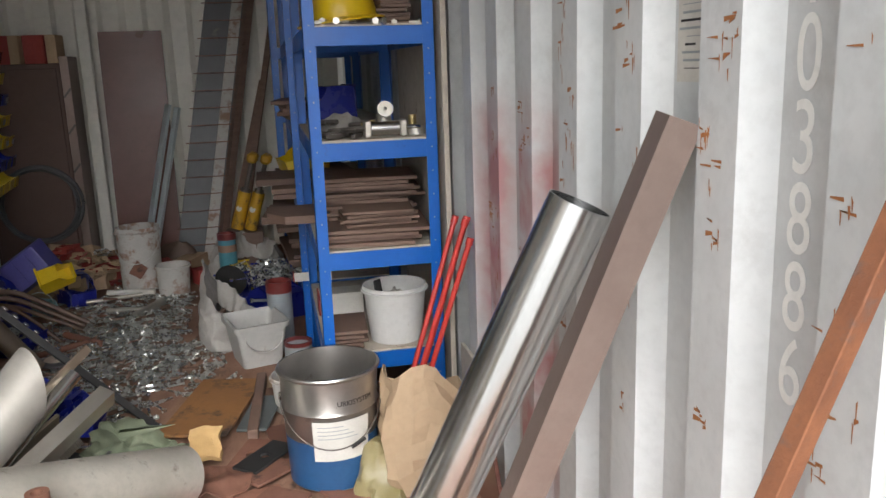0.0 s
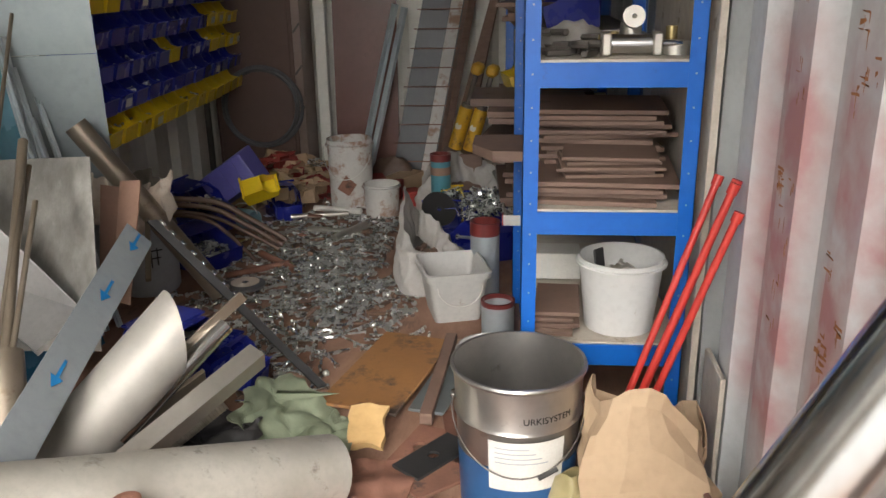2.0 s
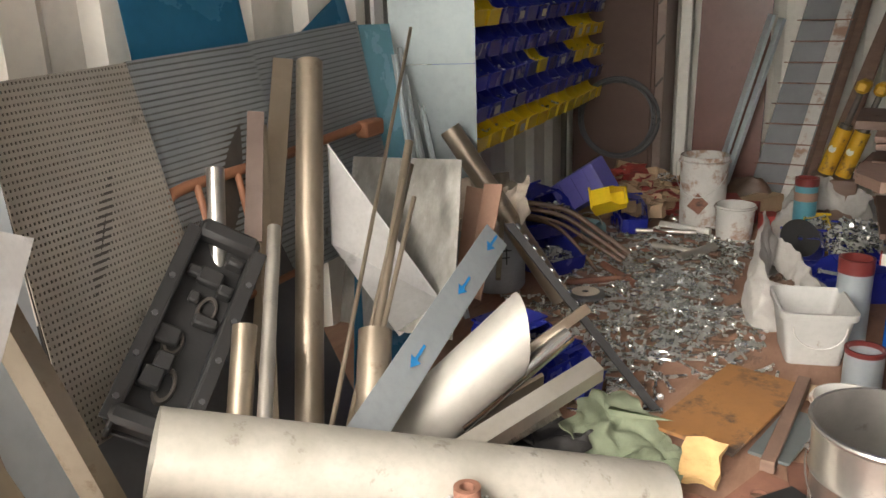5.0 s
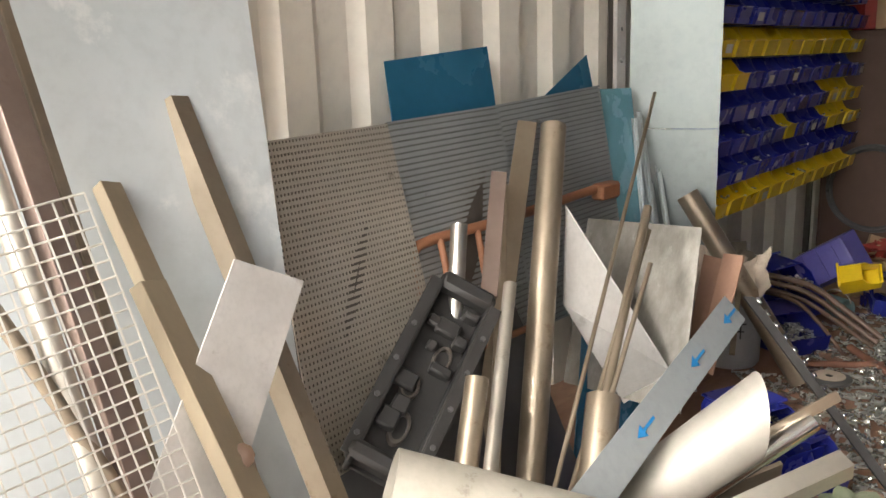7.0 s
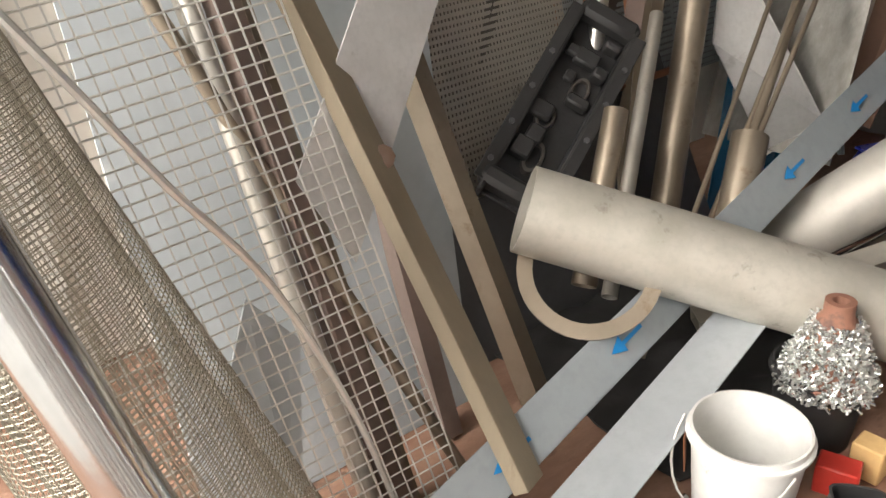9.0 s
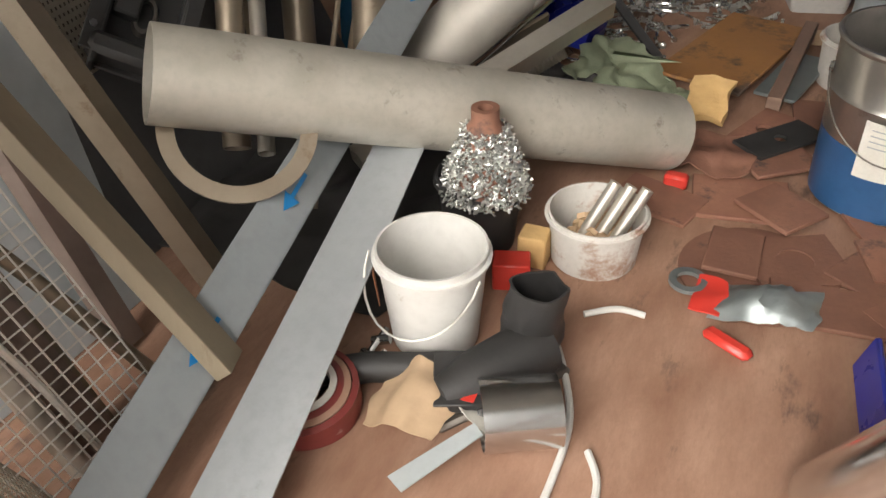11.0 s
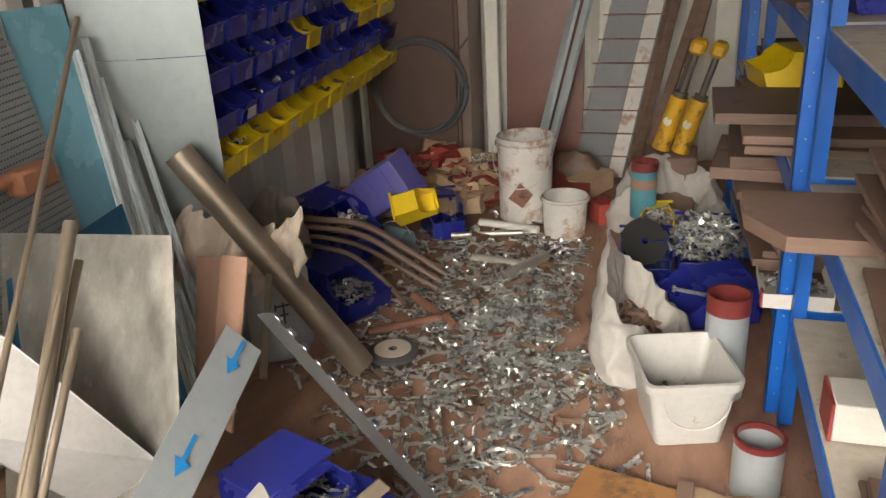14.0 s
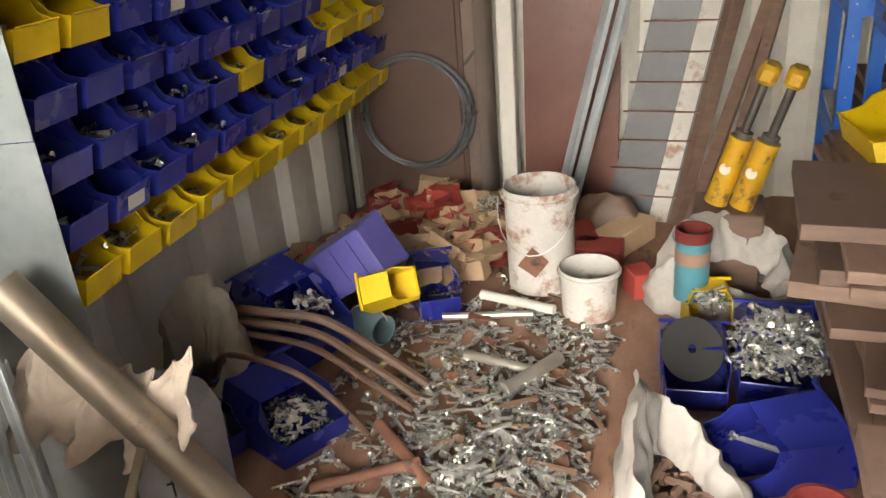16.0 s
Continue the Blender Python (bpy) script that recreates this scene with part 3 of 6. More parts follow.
# clamps and cylinders on the middle shelf
pc = thing("pneumatic_cylinder", (0.40, 2.63, 0.992), "silver pneumatic cylinder lying on a dusty shelf", "cylinder")
part("barrel", rod((0.345, 2.63, 1.018), (0.445, 2.63, 1.018), 0.022, 18), M_CHROME, pc)
for x in (0.338, 0.452):
    part("end_cap", box(x, 2.63, 1.018, 0.022, 0.052, 0.052, 0.004), M_STEEL, pc)
part("piston_rod", rod((0.462, 2.63, 1.018), (0.51, 2.63, 1.018), 0.007), M_CHROME, pc)
vw = thing("valve", (0.42, 2.70, 0.992), "brass and steel valve with a round handwheel", "valve")
part("wheel", moved(lathe([(0.006, -0.006), (0.026, -0.006), (0.026, 0.006), (0.006, 0.006)], 20, True), Matrix.Translation((0.405, 2.68, 1.075)) @ rot_to((0, -1, 0.3))), M_STEEL, vw)
part("body", [rod((0.405, 2.72, 0.992), (0.405, 2.72, 1.06), 0.025, 14), rod((0.405, 2.72, 1.05), (0.405, 2.69, 1.072), 0.008)], M_STEEL, vw)
for k, (x, y, a) in enumerate(((0.23, 2.64, 20), (0.26, 2.70, -30), (0.30, 2.62, 60), (0.33, 2.72, 10), (0.22, 2.78, -60))):
    c = [(x + 0.035 * math.cos(t), y + 0.02 * math.sin(t), 1.003 + 0.016 * k / 2) for t in np.linspace(0, 4.6, 10)]
    solo("clamp", [sweep(c, 0.009, 6), moved(box(0, 0, 0, 0.06, 0.016, 0.014, 0.002), Matrix.Translation((x, y - 0.02, 1.0)) @ Matrix.Rotation(radians(a), 4, "Z"))], M_DKSTEEL, "dark steel clamp on a dusty shelf", "clamp", "clamps on the shelf")
solo("flange_ring", moved(lathe([(0.018, 0), (0.036, 0), (0.036, 0.03), (0.018, 0.03)], 18, True), Matrix.Translation((0.50, 2.66, 0.992))), M_STEEL, "small steel flange ring on a shelf", "ring")
solo("plastic_film", thick(crumple(14, 10, lambda u, v: (0.18 + 0.2 * u, 2.75 + 0.3 * v, 1.0 + 0.05 * math.sin(3.14 * u) * math.sin(3.14 * v)), 0.02, 14.0), 0.001), M_CLOTH, "crumpled grey plastic film on a shelf", "film")
hat = thing("hard_hat", (0.285, 2.72, 1.345), "scuffed yellow plastic hard hat lying on the upper shelf", "helmet")
hm = Matrix.Translation((0.285, 2.72, 1.352)) @ Matrix.Rotation(radians(-6), 4, "Y") @ Matrix.Diagonal((1, 1.15, 1, 1))
part("shell", moved(lathe([(0.112, 0.0), (0.116, 0.02), (0.108, 0.065), (0.088, 0.105), (0.055, 0.132), (0.012, 0.142), (0.0115, 0.138), (0.053, 0.128), (0.085, 0.102), (0.104, 0.064), (0.112, 0.02), (0.108, 0.0)], 36, True), hm), M_BINY, hat)
part("brim", moved(lathe([(0.113, 0.004), (0.142, -0.004), (0.142, 0.0), (0.114, 0.010)], 36, True), hm), M_BINY, hat)
for k in (-1, 0, 1):
    part("ridge", moved(sweep([(0.03 * k, 0.105 * math.sin(a), 0.02 + 0.121 * math.cos(a) * (1 - 0.03 * abs(k))) for a in np.linspace(-1.35, 1.35, 12)], 0.005, 6), hm), M_BINY, hat)
for x, y, h_, r_ in ((0.36, 2.68, 0.05, 0.018), (0.455, 2.69, 0.045, 0.022), (0.50, 2.72, 0.06, 0.02), (0.33, 2.74, 0.04, 0.02)):
    bf = thing("brass_fitting", (x, y, 0.992), "dull brass pipe fitting on a dusty shelf", "fitting", "brass fittings on the shelf")
    part("hex_nut", moved(lathe([(r_, 0), (r_, h_ * 0.4)], 6), Matrix.Translation((x, y, 0.992))), M_BRASS, bf)
    part("stem", moved(lathe([(r_ * 0.7, h_ * 0.4), (r_ * 0.7, h_), (r_ * 0.5, h_), (r_ * 0.5, h_ * 0.5)], 16), Matrix.Translation((x, y, 0.992))), M_BRASS, bf)
solo("loose_tools", heap(16, lambda q: (q.uniform(0.2, 0.5), q.uniform(2.57, 2.75), 1.345), 21, 0.06, 0.16, 0.004, 0.007, 0.05), M_STEEL, "loose metal tools along the upper shelf", "tools", kind="stuff")


# ---- storage bins ----
def bin_geo(w, d, h):
    """Open-fronted stacking bin, one moulded shell: front at x = d, width along y, wall hung at x = 0."""
    t, fl = 0.003, h * 0.50
    prof = [(0.0, 1.0), (0.0, 0.80), (0.0, 0.0), (0.92, 0.0), (1.0, 0.50), (0.90, 0.54), (0.76, 0.62), (0.68, 0.80), (0.60, 1.0)]
    n = len(prof)

    def inset(x, z):
        return w * (0.10 * max(0.0, x - 0.45) / 0.55 + (0.13 if z > 0.9 else 0.0))
    v = [(x * d, w / 2 + s * (w / 2 - inset(x, z)), z * h) for s in (-1, 1) for x, z in prof]
    # the upper corners are cut: the flat hood joins both sides over the rear part
    f = [tuple(range(n)), tuple(range(2 * n - 1, n - 1, -1)), (0, n, n + 1, 1), (1, n + 1, n + 2, 2), (2, n + 2, n + 3, 3), (3, n + 3, n + 4, 4), (n - 1, 2 * n - 1, n, 0)]
    # a stiff lip turned outward along the front
    v += [(d + 0.007, w * 0.12, fl + 0.004), (d + 0.007, w * 0.88, fl + 0.004)]
    f += [(4, n + 4, 2 * n + 1, 2 * n)]
    return thick((v, f), t)


BW, BD, BH = 0.147, 0.19, 0.116
proto = {}
for key, mt, lb in (("b", M_BINB, "blue plastic"), ("y", M_BINY, "yellow plastic"), ("B", M_BINB, "labelled blue plastic"), ("Y", M_BINY, "labelled yellow plastic")):
    e = thing("storage_bin", (XL, 0, -5), lb + " open-fronted storage bin of bolts on a wall rack", "bin", "storage bins on the wall rack")
    body = part("body", bin_geo(BW, BD, BH), mt, e, local=True)
    if key in "BY":
        part("label", slab([(BD * 0.972, BW * 0.3, 0.014), (BD * 0.972, BW * 0.7, 0.014), (BD * 1.012, BW * 0.7, 0.046), (BD * 1.012, BW * 0.3, 0.046)], 0.001), M_LABEL, body, "small paper label", local=True)
    proto[key] = e
ROWS_OF_BINS = ("yyyyyyyyyyyyy", "bbbbbbbbbbbbb", "bbbbbybbbyyyy", "bbbbbbbbbyyyy", "yybbbbbbbbbbb", "yyyyyyyyyyyyy", "bbbbbbbbbbbbb", "bbbbbbbbbbbbb", "byybbbbbbbbbb")
first = dict.fromkeys("byBY", True)
rb = random.Random(8)
fills = []
for r, row in enumerate(ROWS_OF_BINS):
    for c, key in enumerate(row):
        m = pose(-1.545 - 0.0107 * c, 3.51 + 0.153 * c, 0.572 + 0.1233 * r, 0, rb.uniform(-1, 1), 4 + rb.uniform(-1.2, 1.2))
        if rb.random() < (0.28 if r > 1 else 0.12):
            key = key.upper()
        if first[key]:
            proto[key].matrix_basis, first[key] = m, False
        else:
            copy_thing(proto[key], m)
        if rb.random() < 0.75:
            fills.append((-1.545 - 0.0107 * c, 3.51 + 0.153 * c + BW / 2, 0.572 + 0.1233 * r + 0.034))
for x, y, z in fills:
    n = rb.randint(7, 15)
    hv = heap(n, lambda q: (x + 0.05 + q.uniform(0, 0.09), y + q.uniform(-0.04, 0.04), z + q.uniform(0, 0.03)), rb.randint(0, 999), 0.04, 0.07, 0.0038, 0.0055, 0.3)
    solo("bolts_in_bin", hv, M_ZINC, "handful of zinc bolts in a storage bin", "bolts", "bolts in the wall bins", "stuff")
rack = thing("bin_rack", (-1.62, 3.5, 0.55), "grey louvred steel rack that carries the bins", "rack")
rm = Matrix.Translation((-1.556, 3.5, 0)) @ Matrix.Rotation(radians(4), 4, "Z")
part("back_panel", moved(box(0, 1.0, 1.16, 0.005, 2.0, 1.24), rm), M_DKSTEEL, rack)
for r in range(9):
    part("rail", moved(box(0.006, 1.0, 0.665 + 0.1233 * r, 0.008, 2.0, 0.012, 0.001), rm), M_DKSTEEL, rack)
for y in (0.1, 1.9):
    part("rack_leg", moved(box(-0.02, y, 0.9, 0.03, 0.03, 1.8, 0.002), rm), M_DKSTEEL, rack)

# galvanised cabinet side, angle post and dark strip beside the bins
solo("galvanised_sheet", [slab([(-1.655, 3.39, 0.02), (-1.345, 3.505, 0.02), (-1.345, 3.505, 0.932), (-1.655, 3.39, 0.932)], 0.002), slab([(-1.655, 3.39, 0.934), (-1.345, 3.505, 0.934), (-1.345, 3.505, 2.0), (-1.655, 3.39, 2.0)], 0.003)], M_GALV, "shiny galvanised sheet with a seam standing beside the bins", "metal sheet")
ap = thing("angle_post", (-1.68, 3.35, 0), "white perforated steel angle post", "post")
part("post_body", [box(-1.668, 3.345, 1.1, 0.004, 0.06, 2.2), box(-1.684, 3.316, 1.1, 0.03, 0.004, 2.2)], M_WHITESH, ap)
for k in range(12):
    part("bolt", moved(lathe([(0.009, 0), (0.009, 0.006)], 6), Matrix.Translation((-1.666, 3.34, 0.5 + 0.115 * k)) @ rot_to((1, 0, 0))), M_ZINC, ap)
solo("steel_strip", box(-1.683, 3.295, 1.1, 0.005, 0.03, 2.2), M_DKSTEEL, "dark steel strip upright against the cream wall", "strip")

# ---- back wall ----
cab = thing("brown_cabinet", (-1.45, 5.62, 0), "tall dull brown sheet-metal cabinet at the end wall", "cabinet")
part("cabinet_body", box(-1.43, 5.63, 0.65, 0.50, 0.32, 1.30, 0.004), M_BROWNP, cab)
part("cabinet_door", box(-1.43, 5.462, 0.66, 0.46, 0.012, 1.22, 0.003), M_BROWNP, cab)
part("side_trim", box(-1.155, 5.60, 0.68, 0.05, 0.26, 1.32, 0.003), M_MAUVE, cab, "grey-brown side strip with dark scratches")
for z in (0.42, 0.66, 0.9, 1.12):
    part("hinge", moved(box(0, 0, 0, 0.07, 0.004, 0.012, 0.001), Matrix.Translation((-1.155, 5.468, z)) @ Matrix.Rotation(-0.9, 4, "Y")), M_DKSTEEL, cab)
ring = [(-1.39 + 0.225 * math.cos(a), 5.44 + 0.006 * math.sin(5 * a), 0.44 + 0.225 * math.sin(a)) for a in np.linspace(0, 2 * math.pi, 40, endpoint=False)]
ring2 = [(-1.38 + 0.242 * math.cos(a), 5.425 + 0.006 * math.cos(4 * a), 0.45 + 0.235 * math.sin(a)) for a in np.linspace(0, 2 * math.pi, 40, endpoint=False)]
ring3 = [(-1.385 + 0.214 * math.cos(a), 5.418 + 0.006 * math.sin(3 * a), 0.452 + 0.222 * math.sin(a)) for a in np.linspace(0, 2 * math.pi, 40, endpoint=False)]
solo("hose_coil", [sweep(ring, 0.010, 8, True), sweep(ring2, 0.011, 8, True), sweep(ring3, 0.009, 8, True)], M_SLATE, "coil of dark brown hose leaning on the cabinet", "hose")
for k in range(7):
    solo("carton", moved(box(0, 0, 0, 0.062, 0.16, 0.17, 0.003), Matrix.Translation((-1.64 + 0.07 * k, 5.6, 1.386)) @ Matrix.Rotation(rnd.uniform(-0.1, 0.1), 4, "Z")), M_CARDR if k % 3 else M_CARD, "red and buff carton standing on the cabinet", "box", "cartons on the cabinet")
solo("white_post", box(-1.065, 5.70, 1.15, 0.070, 0.06, 2.3, 0.006), M_CREAM, "white painted upright post before the end wall", "post")
solo("leaning_board", slab([(-0.99, 5.66, 0.0), (-0.60, 5.66, 0.0), (-0.60, 5.76, 1.49), (-0.99, 5.76, 1.49)], 0.018), M_REDP, "glossy red-brown panel leaning on the end wall", "panel")

tray = thing("cable_tray", (-0.5, 5.5, 0), "long galvanised cable tray with thin rungs leaning on the end wall", "cable tray")
A0, A1, B0, B1 = Vector((-0.63, 5.50, 0.0)), Vector((-0.20, 5.76, 2.2)), Vector((-0.36, 5.50, 0.0)), Vector((0.06, 5.76, 2.2))
part("tray_panel", slab([A0, B0, B1, A1], 0.003), M_SLATE, tray, "dull slate-grey steel web")
part("light_strip", slab([B0.lerp(A0, 0.36) + Vector((0, -0.006, 0)), B0.lerp(A0, 0.10) + Vector((0, -0.006, 0)), B1.lerp(A1, 0.10) + Vector((0, -0.006, 0)), B1.lerp(A1, 0.36) + Vector((0, -0.006, 0))], 0.003), M_DIRTY, tray, "scuffed pale strip")
part("side_rail", bar(B0 + Vector((0.015, -0.02, 0)), B1 + Vector((0.015, -0.02, 0)), 0.05, 0.05, 0), M_WOOD, tray, "brown right-hand rail")
for k in range(1, 20):
    u = k / 20
    part("rung", rod(A0.lerp(A1, u) + Vector((-0.02, -0.03, 0)), B0.lerp(B1, u) + Vector((0, -0.03, 0)), 0.0035, 6), M_DRUST, tray)
for k, dx in enumerate((0.0, 0.055)):
    solo("galvanised_channel", bar((-0.825 + dx, 5.46, 0.0), (-0.59 + dx, 5.62, 1.02 - 0.02 * k), 0.044, 0.022, 10), M_CHAN, "galvanised steel channel leaning on the end wall", "channel", "galvanised channels")
solo("plank", bar((-0.30, 5.42, 0.0), (0.02, 5.72, 1.15), 0.05, 0.02, 15), M_WOOD, "dark brown notched plank leaning in the corner", "plank")
solo("plank", bar((-0.22, 5.30, 0.0), (0.10, 5.70, 1.5), 0.04, 0.02, 15), M_WOOD, "dark brown plank leaning in the corner", "plank")
for k in range(2):
    j = thing("hydraulic_jack", (-0.27 + 0.075 * k, 5.0, 0.30), "yellow hydraulic jack with worn paint and steel rods", "jack", "yellow jacks")
    p, d = Vector((-0.20 + 0.078 * k, 5.0, 0.292 - 0.012 * k)), Vector((0.15, -0.02, 0.5)).normalized()
    part("cylinder", rod(p, p + d * 0.23, 0.037, 20), M_YELP, j)
    part("collar", rod(p + d * 0.23, p + d * 0.25, 0.028, 20), M_DKSTEEL, j)
    part("piston", rod(p + d * 0.25, p + d * 0.42, 0.014, 12), M_DKSTEEL, j)
    part("head", moved(box(0, 0, 0, 0.10, 0.06, 0.06, 0.014), Matrix.Translation(p + d * 0.44) @ rot_to(d)), M_YELP, j)
    part("badge", moved(lathe([(0.0, 0), (0.018, 0), (0.018, 0.002)], 16), Matrix.Translation(p + d * 0.12 + Vector((-0.012, -0.033, 0.01))) @ rot_to((-0.3, -1, 0.2))), M_LABEL, j, "white round sticker")
solo("wooden_stand", box(-0.16, 5.04, 0.136, 0.22, 0.2, 0.272, 0.006), M_WOOD, "brown wood block under the jacks", "block")

# ---- floor clutter towards the back ----
wb = bucket("plaster_bucket", (-0.755, 4.90, 0.0), 0.122, 0.365, M_DIRTY, "tall white bucket crusted with plaster", True, scale_low=1.15)
part("torn_sticker", moved(slab([(-0.05, -0.126, 0.10), (0.01, -0.126, 0.06), (0.055, -0.122, 0.12), (0.0, -0.126, 0.17)], 0.002), Matrix.Translation((-0.755, 4.90, 0.02))), M_DRUST, wb, "torn brown sticker")
sb = bucket("cut_bucket", (-0.56, 4.72, 0.0), 0.095, 0.165, M_DIRTY, "cut-down white bucket with a ragged stained rim", False, scale_low=1.1)
solo("bolts_in_bucket", heap(20, disc_region(-0.56, 4.72, 0.06, 0.06, 0.04), 5), M_ZINC, "bolts in a cut-down bucket", "bolts", kind="stuff")


def scrap_box(x, y, z, sx, sy, sz, rz, material, label, tip=0.0):
    """A crushed open carton."""
    m = Matrix.Translation((x, y, z)) @ Euler((tip, tip * 0.5, radians(rz))).to_matrix().to_4x4()
    geo = crumple(4, 4, lambda u, v: ((u - 0.5) * sx, (v - 0.5) * sy, 0.0), 0.006, 20, x * 9)
    sides = [crumple(4, 3, lambda u, v, s=s: ((u - 0.5) * sx, s * sy / 2, v * sz), 0.012, 16, x * 7 + s) for s in (-1, 1)]
    sides += [crumple(4, 3, lambda u, v, s=s: (s * sx / 2, (u - 0.5) * sy, v * sz), 0.012, 16, y * 5 + s) for s in (-1, 1)]
    lid = crumple(4, 4, lambda u, v: ((u - 0.5) * sx, -sy / 2 - v * sy * 0.5, sz + 0.1 * v * sz), 0.02, 14, y * 3)
    return solo("crushed_carton", [moved(thick(q, 0.002), m) for q in [geo] + sides + [lid]], material, label, "box", "crushed cartons in the heap", smooth=25)


rs = random.Random(12)
for k in range(130):
    x, y = rs.uniform(-1.6, -0.82), rs.uniform(4.6, 5.40)
    if math.hypot(x + 0.755, y - 4.90) < 0.24 or (x > -1.1 and y < 4.8):
        continue
    z = 0.01 + 0.16 * rs.random() * (1 - abs(x + 1.25) / 0.5)
    red = rs.random() < 0.3
    scrap_box(x, y, max(0.004, z), rs.uniform(0.08, 0.2), rs.uniform(0.06, 0.13), rs.uniform(0.03, 0.08), rs.uniform(0, 180), M_CARDR if red else M_CARD,
              "crushed red carton in a heap on the floor" if red else "torn brown carton in a heap on the floor", rs.uniform(-0.4, 0.4))
for x, y, sx, sy, rz, c in ((-0.66, 5.16, 0.1, 0.2, 20, M_CARDR), (-0.52, 5.24, 0.12, 0.26, -25, M_CARD), (-0.90, 5.08, 0.2, 0.09, 5, M_CARDR), (-0.42, 4.88, 0.08, 0.1, 30, M_CARDR), (-0.58, 5.06, 0.16, 0.12, 0, M_CARDR)):
    solo("carton", moved(box(0, 0, 0.045, sx, sy, 0.09, 0.004), pose(x, y, 0.001, 0, 0, rz)), c, "bolt carton lying on the floor among the bolts", "box", "cartons on the floor")
solo("bolts_in_carton", heap(24, disc_region(-1.02, 5.18, 0.16, 0.05, 0.04), 6), M_ZINC, "bolts spilling from a torn carton", "bolts", kind="stuff")
solo("dark_rag", thick(crumple(14, 14, lambda u, v: (-0.72 + 0.26 * u, 5.28 + 0.12 * v, 0.02 + 0.17 * math.sin(2.6 * v) * math.sin(3.1 * u) ** 0.5), 0.03, 8), 0.006), M_HOSE, "dark brown rag heaped behind a bucket", "rag")


def big_bin(x, y, z, rz, w, d, h, material, label, tilt=(0, 0)):
    b = thing("storage_bin", (x, y, z), label, "bin")
    b.matrix_basis = pose(x, y, z, tilt[0], tilt[1], rz)
    body = part("body", bin_geo(w, d, h), material, b, local=True)
    part("rim", box(d * 0.25, w / 2, h, d * 0.5, w + 0.004, 0.008, 0.002), material, body, local=True)
    return b


def bin_at(centre, xd, zd, w, d, h, material, label):
    """A loose bin about its centre, its front towards xd and its mouth towards zd."""
    x = Vector(xd).normalized()
    z = (Vector(zd) - x * x.dot(Vector(zd))).normalized()
    y = z.cross(x)
    m = Matrix((x, y, z)).transposed().to_4x4()
    b = thing("storage_bin", (0, 0, 0), label, "bin", "loose storage bins")
    b.matrix_basis = Matrix.Translation(centre) @ m @ Matrix.Translation((-d / 2, -w / 2, -h / 2))
    body = part("body", bin_geo(w, d, h), material, b, local=True)
    part("rim", box(d * 0.25, w / 2, h, d * 0.5, w + 0.004, 0.008, 0.002) if zd[2] < 0 else box(0.004, w / 2, h, 0.01, w + 0.004, 0.01, 0.002), material, body, local=True)
    return b


bin_at((-1.075, 4.34, 0.235), (0.9, 0.2, 0.25), (0.5, -1.0, 0.9), 0.11, 0.165, 0.095, M_BINY, "yellow storage bin tipped among cartons")
bin_at((-1.40, 4.33, 0.13), (0.9, -0.5, 0.0), (0.1, -0.2, 1), 0.24, 0.34, 0.22, M_BINB, "blue storage bin with long bolts")
bin_at((-1.22, 3.93, 0.075), (0.88, -0.47, 0.0), (0, 0, 1), 0.24, 0.30, 0.15, M_BINB, "blue storage bin of bolts on the floor")
bin_at((-1.42, 3.80, 0.07), (0.9, -0.4, 0.0), (0, 0, 1), 0.2, 0.24, 0.14, M_BINB, "blue storage bin half hidden by a sack")
bin_at((-1.06, 4.66, 0.08), (0.5, -0.9, 0.0), (0, 0, 1), 0.16, 0.22, 0.16, M_BINB, "blue storage bin of scrap card")
bin_at((-0.215, 4.36, 0.07), (0.1, -1.0, 0.0), (0, 0, 1), 0.19, 0.24, 0.14, M_BINB, "blue storage bin with a grinding disc")
bin_at((-0.01, 4.44, 0.08), (0.0, -1.0, 0.0), (0, 0, 1), 0.23, 0.30, 0.16, M_BINB, "blue storage bin under a bag of bolts")
bin_at((-0.03, 4.06, 0.07), (-0.9, -0.45, 0.0), (-0.2, -0.3, 1), 0.22, 0.30, 0.14, M_BINB, "empty blue storage bin with a single bolt")
bin_at((-0.195, 4.66, 0.075), (0.2, -1.0, 0.0), (0, 0, 1), 0.14, 0.14, 0.15, M_BINY, "small yellow bin of bolts")
bin_at((0.185, 4.29, 0.762), (-1.0, -0.2, 0.0), (0, 0, 1), 0.28, 0.22, 0.115, M_BINY, "yellow storage bin on a stack of boards")
bin_at((0.30, 3.72, 1.065), (-1.0, -0.2, 0.0), (0, 0, 1), 0.2, 0.2, 0.14, M_BINB, "blue storage bin of screws on a shelf")
solo("bolts_in_bin", heap(80, disc_region(-1.20, 3.92, 0.05, 0.085, 0.05), 31, 0.03, 0.055, 0.0035, 0.005, 0.2), M_ZINC, "zinc bolts in a blue bin", "bolts", kind="stuff")
solo("bolts_in_bin", heap(16, disc_region(-1.34, 4.28, 0.17, 0.08, 0.03), 32, 0.04, 0.08, 0.006, 0.008), M_ZINC, "long zinc bolts in a blue bin", "bolts", kind="stuff")
solo("bolts_in_bin", heap(40, disc_region(-0.195, 4.65, 0.11, 0.05, 0.05), 33), M_ZINC, "bolts in a small yellow bin", "bolts", kind="stuff")
solo("bag_of_bolts", heap(190, disc_region(-0.01, 4.43, 0.09, 0.115, 0.12), 34, 0.06, 0.11, 0.0042, 0.006, 0.45), M_ZINC, "clear bag of long zinc bolts in a blue bin", "bolts", kind="stuff")
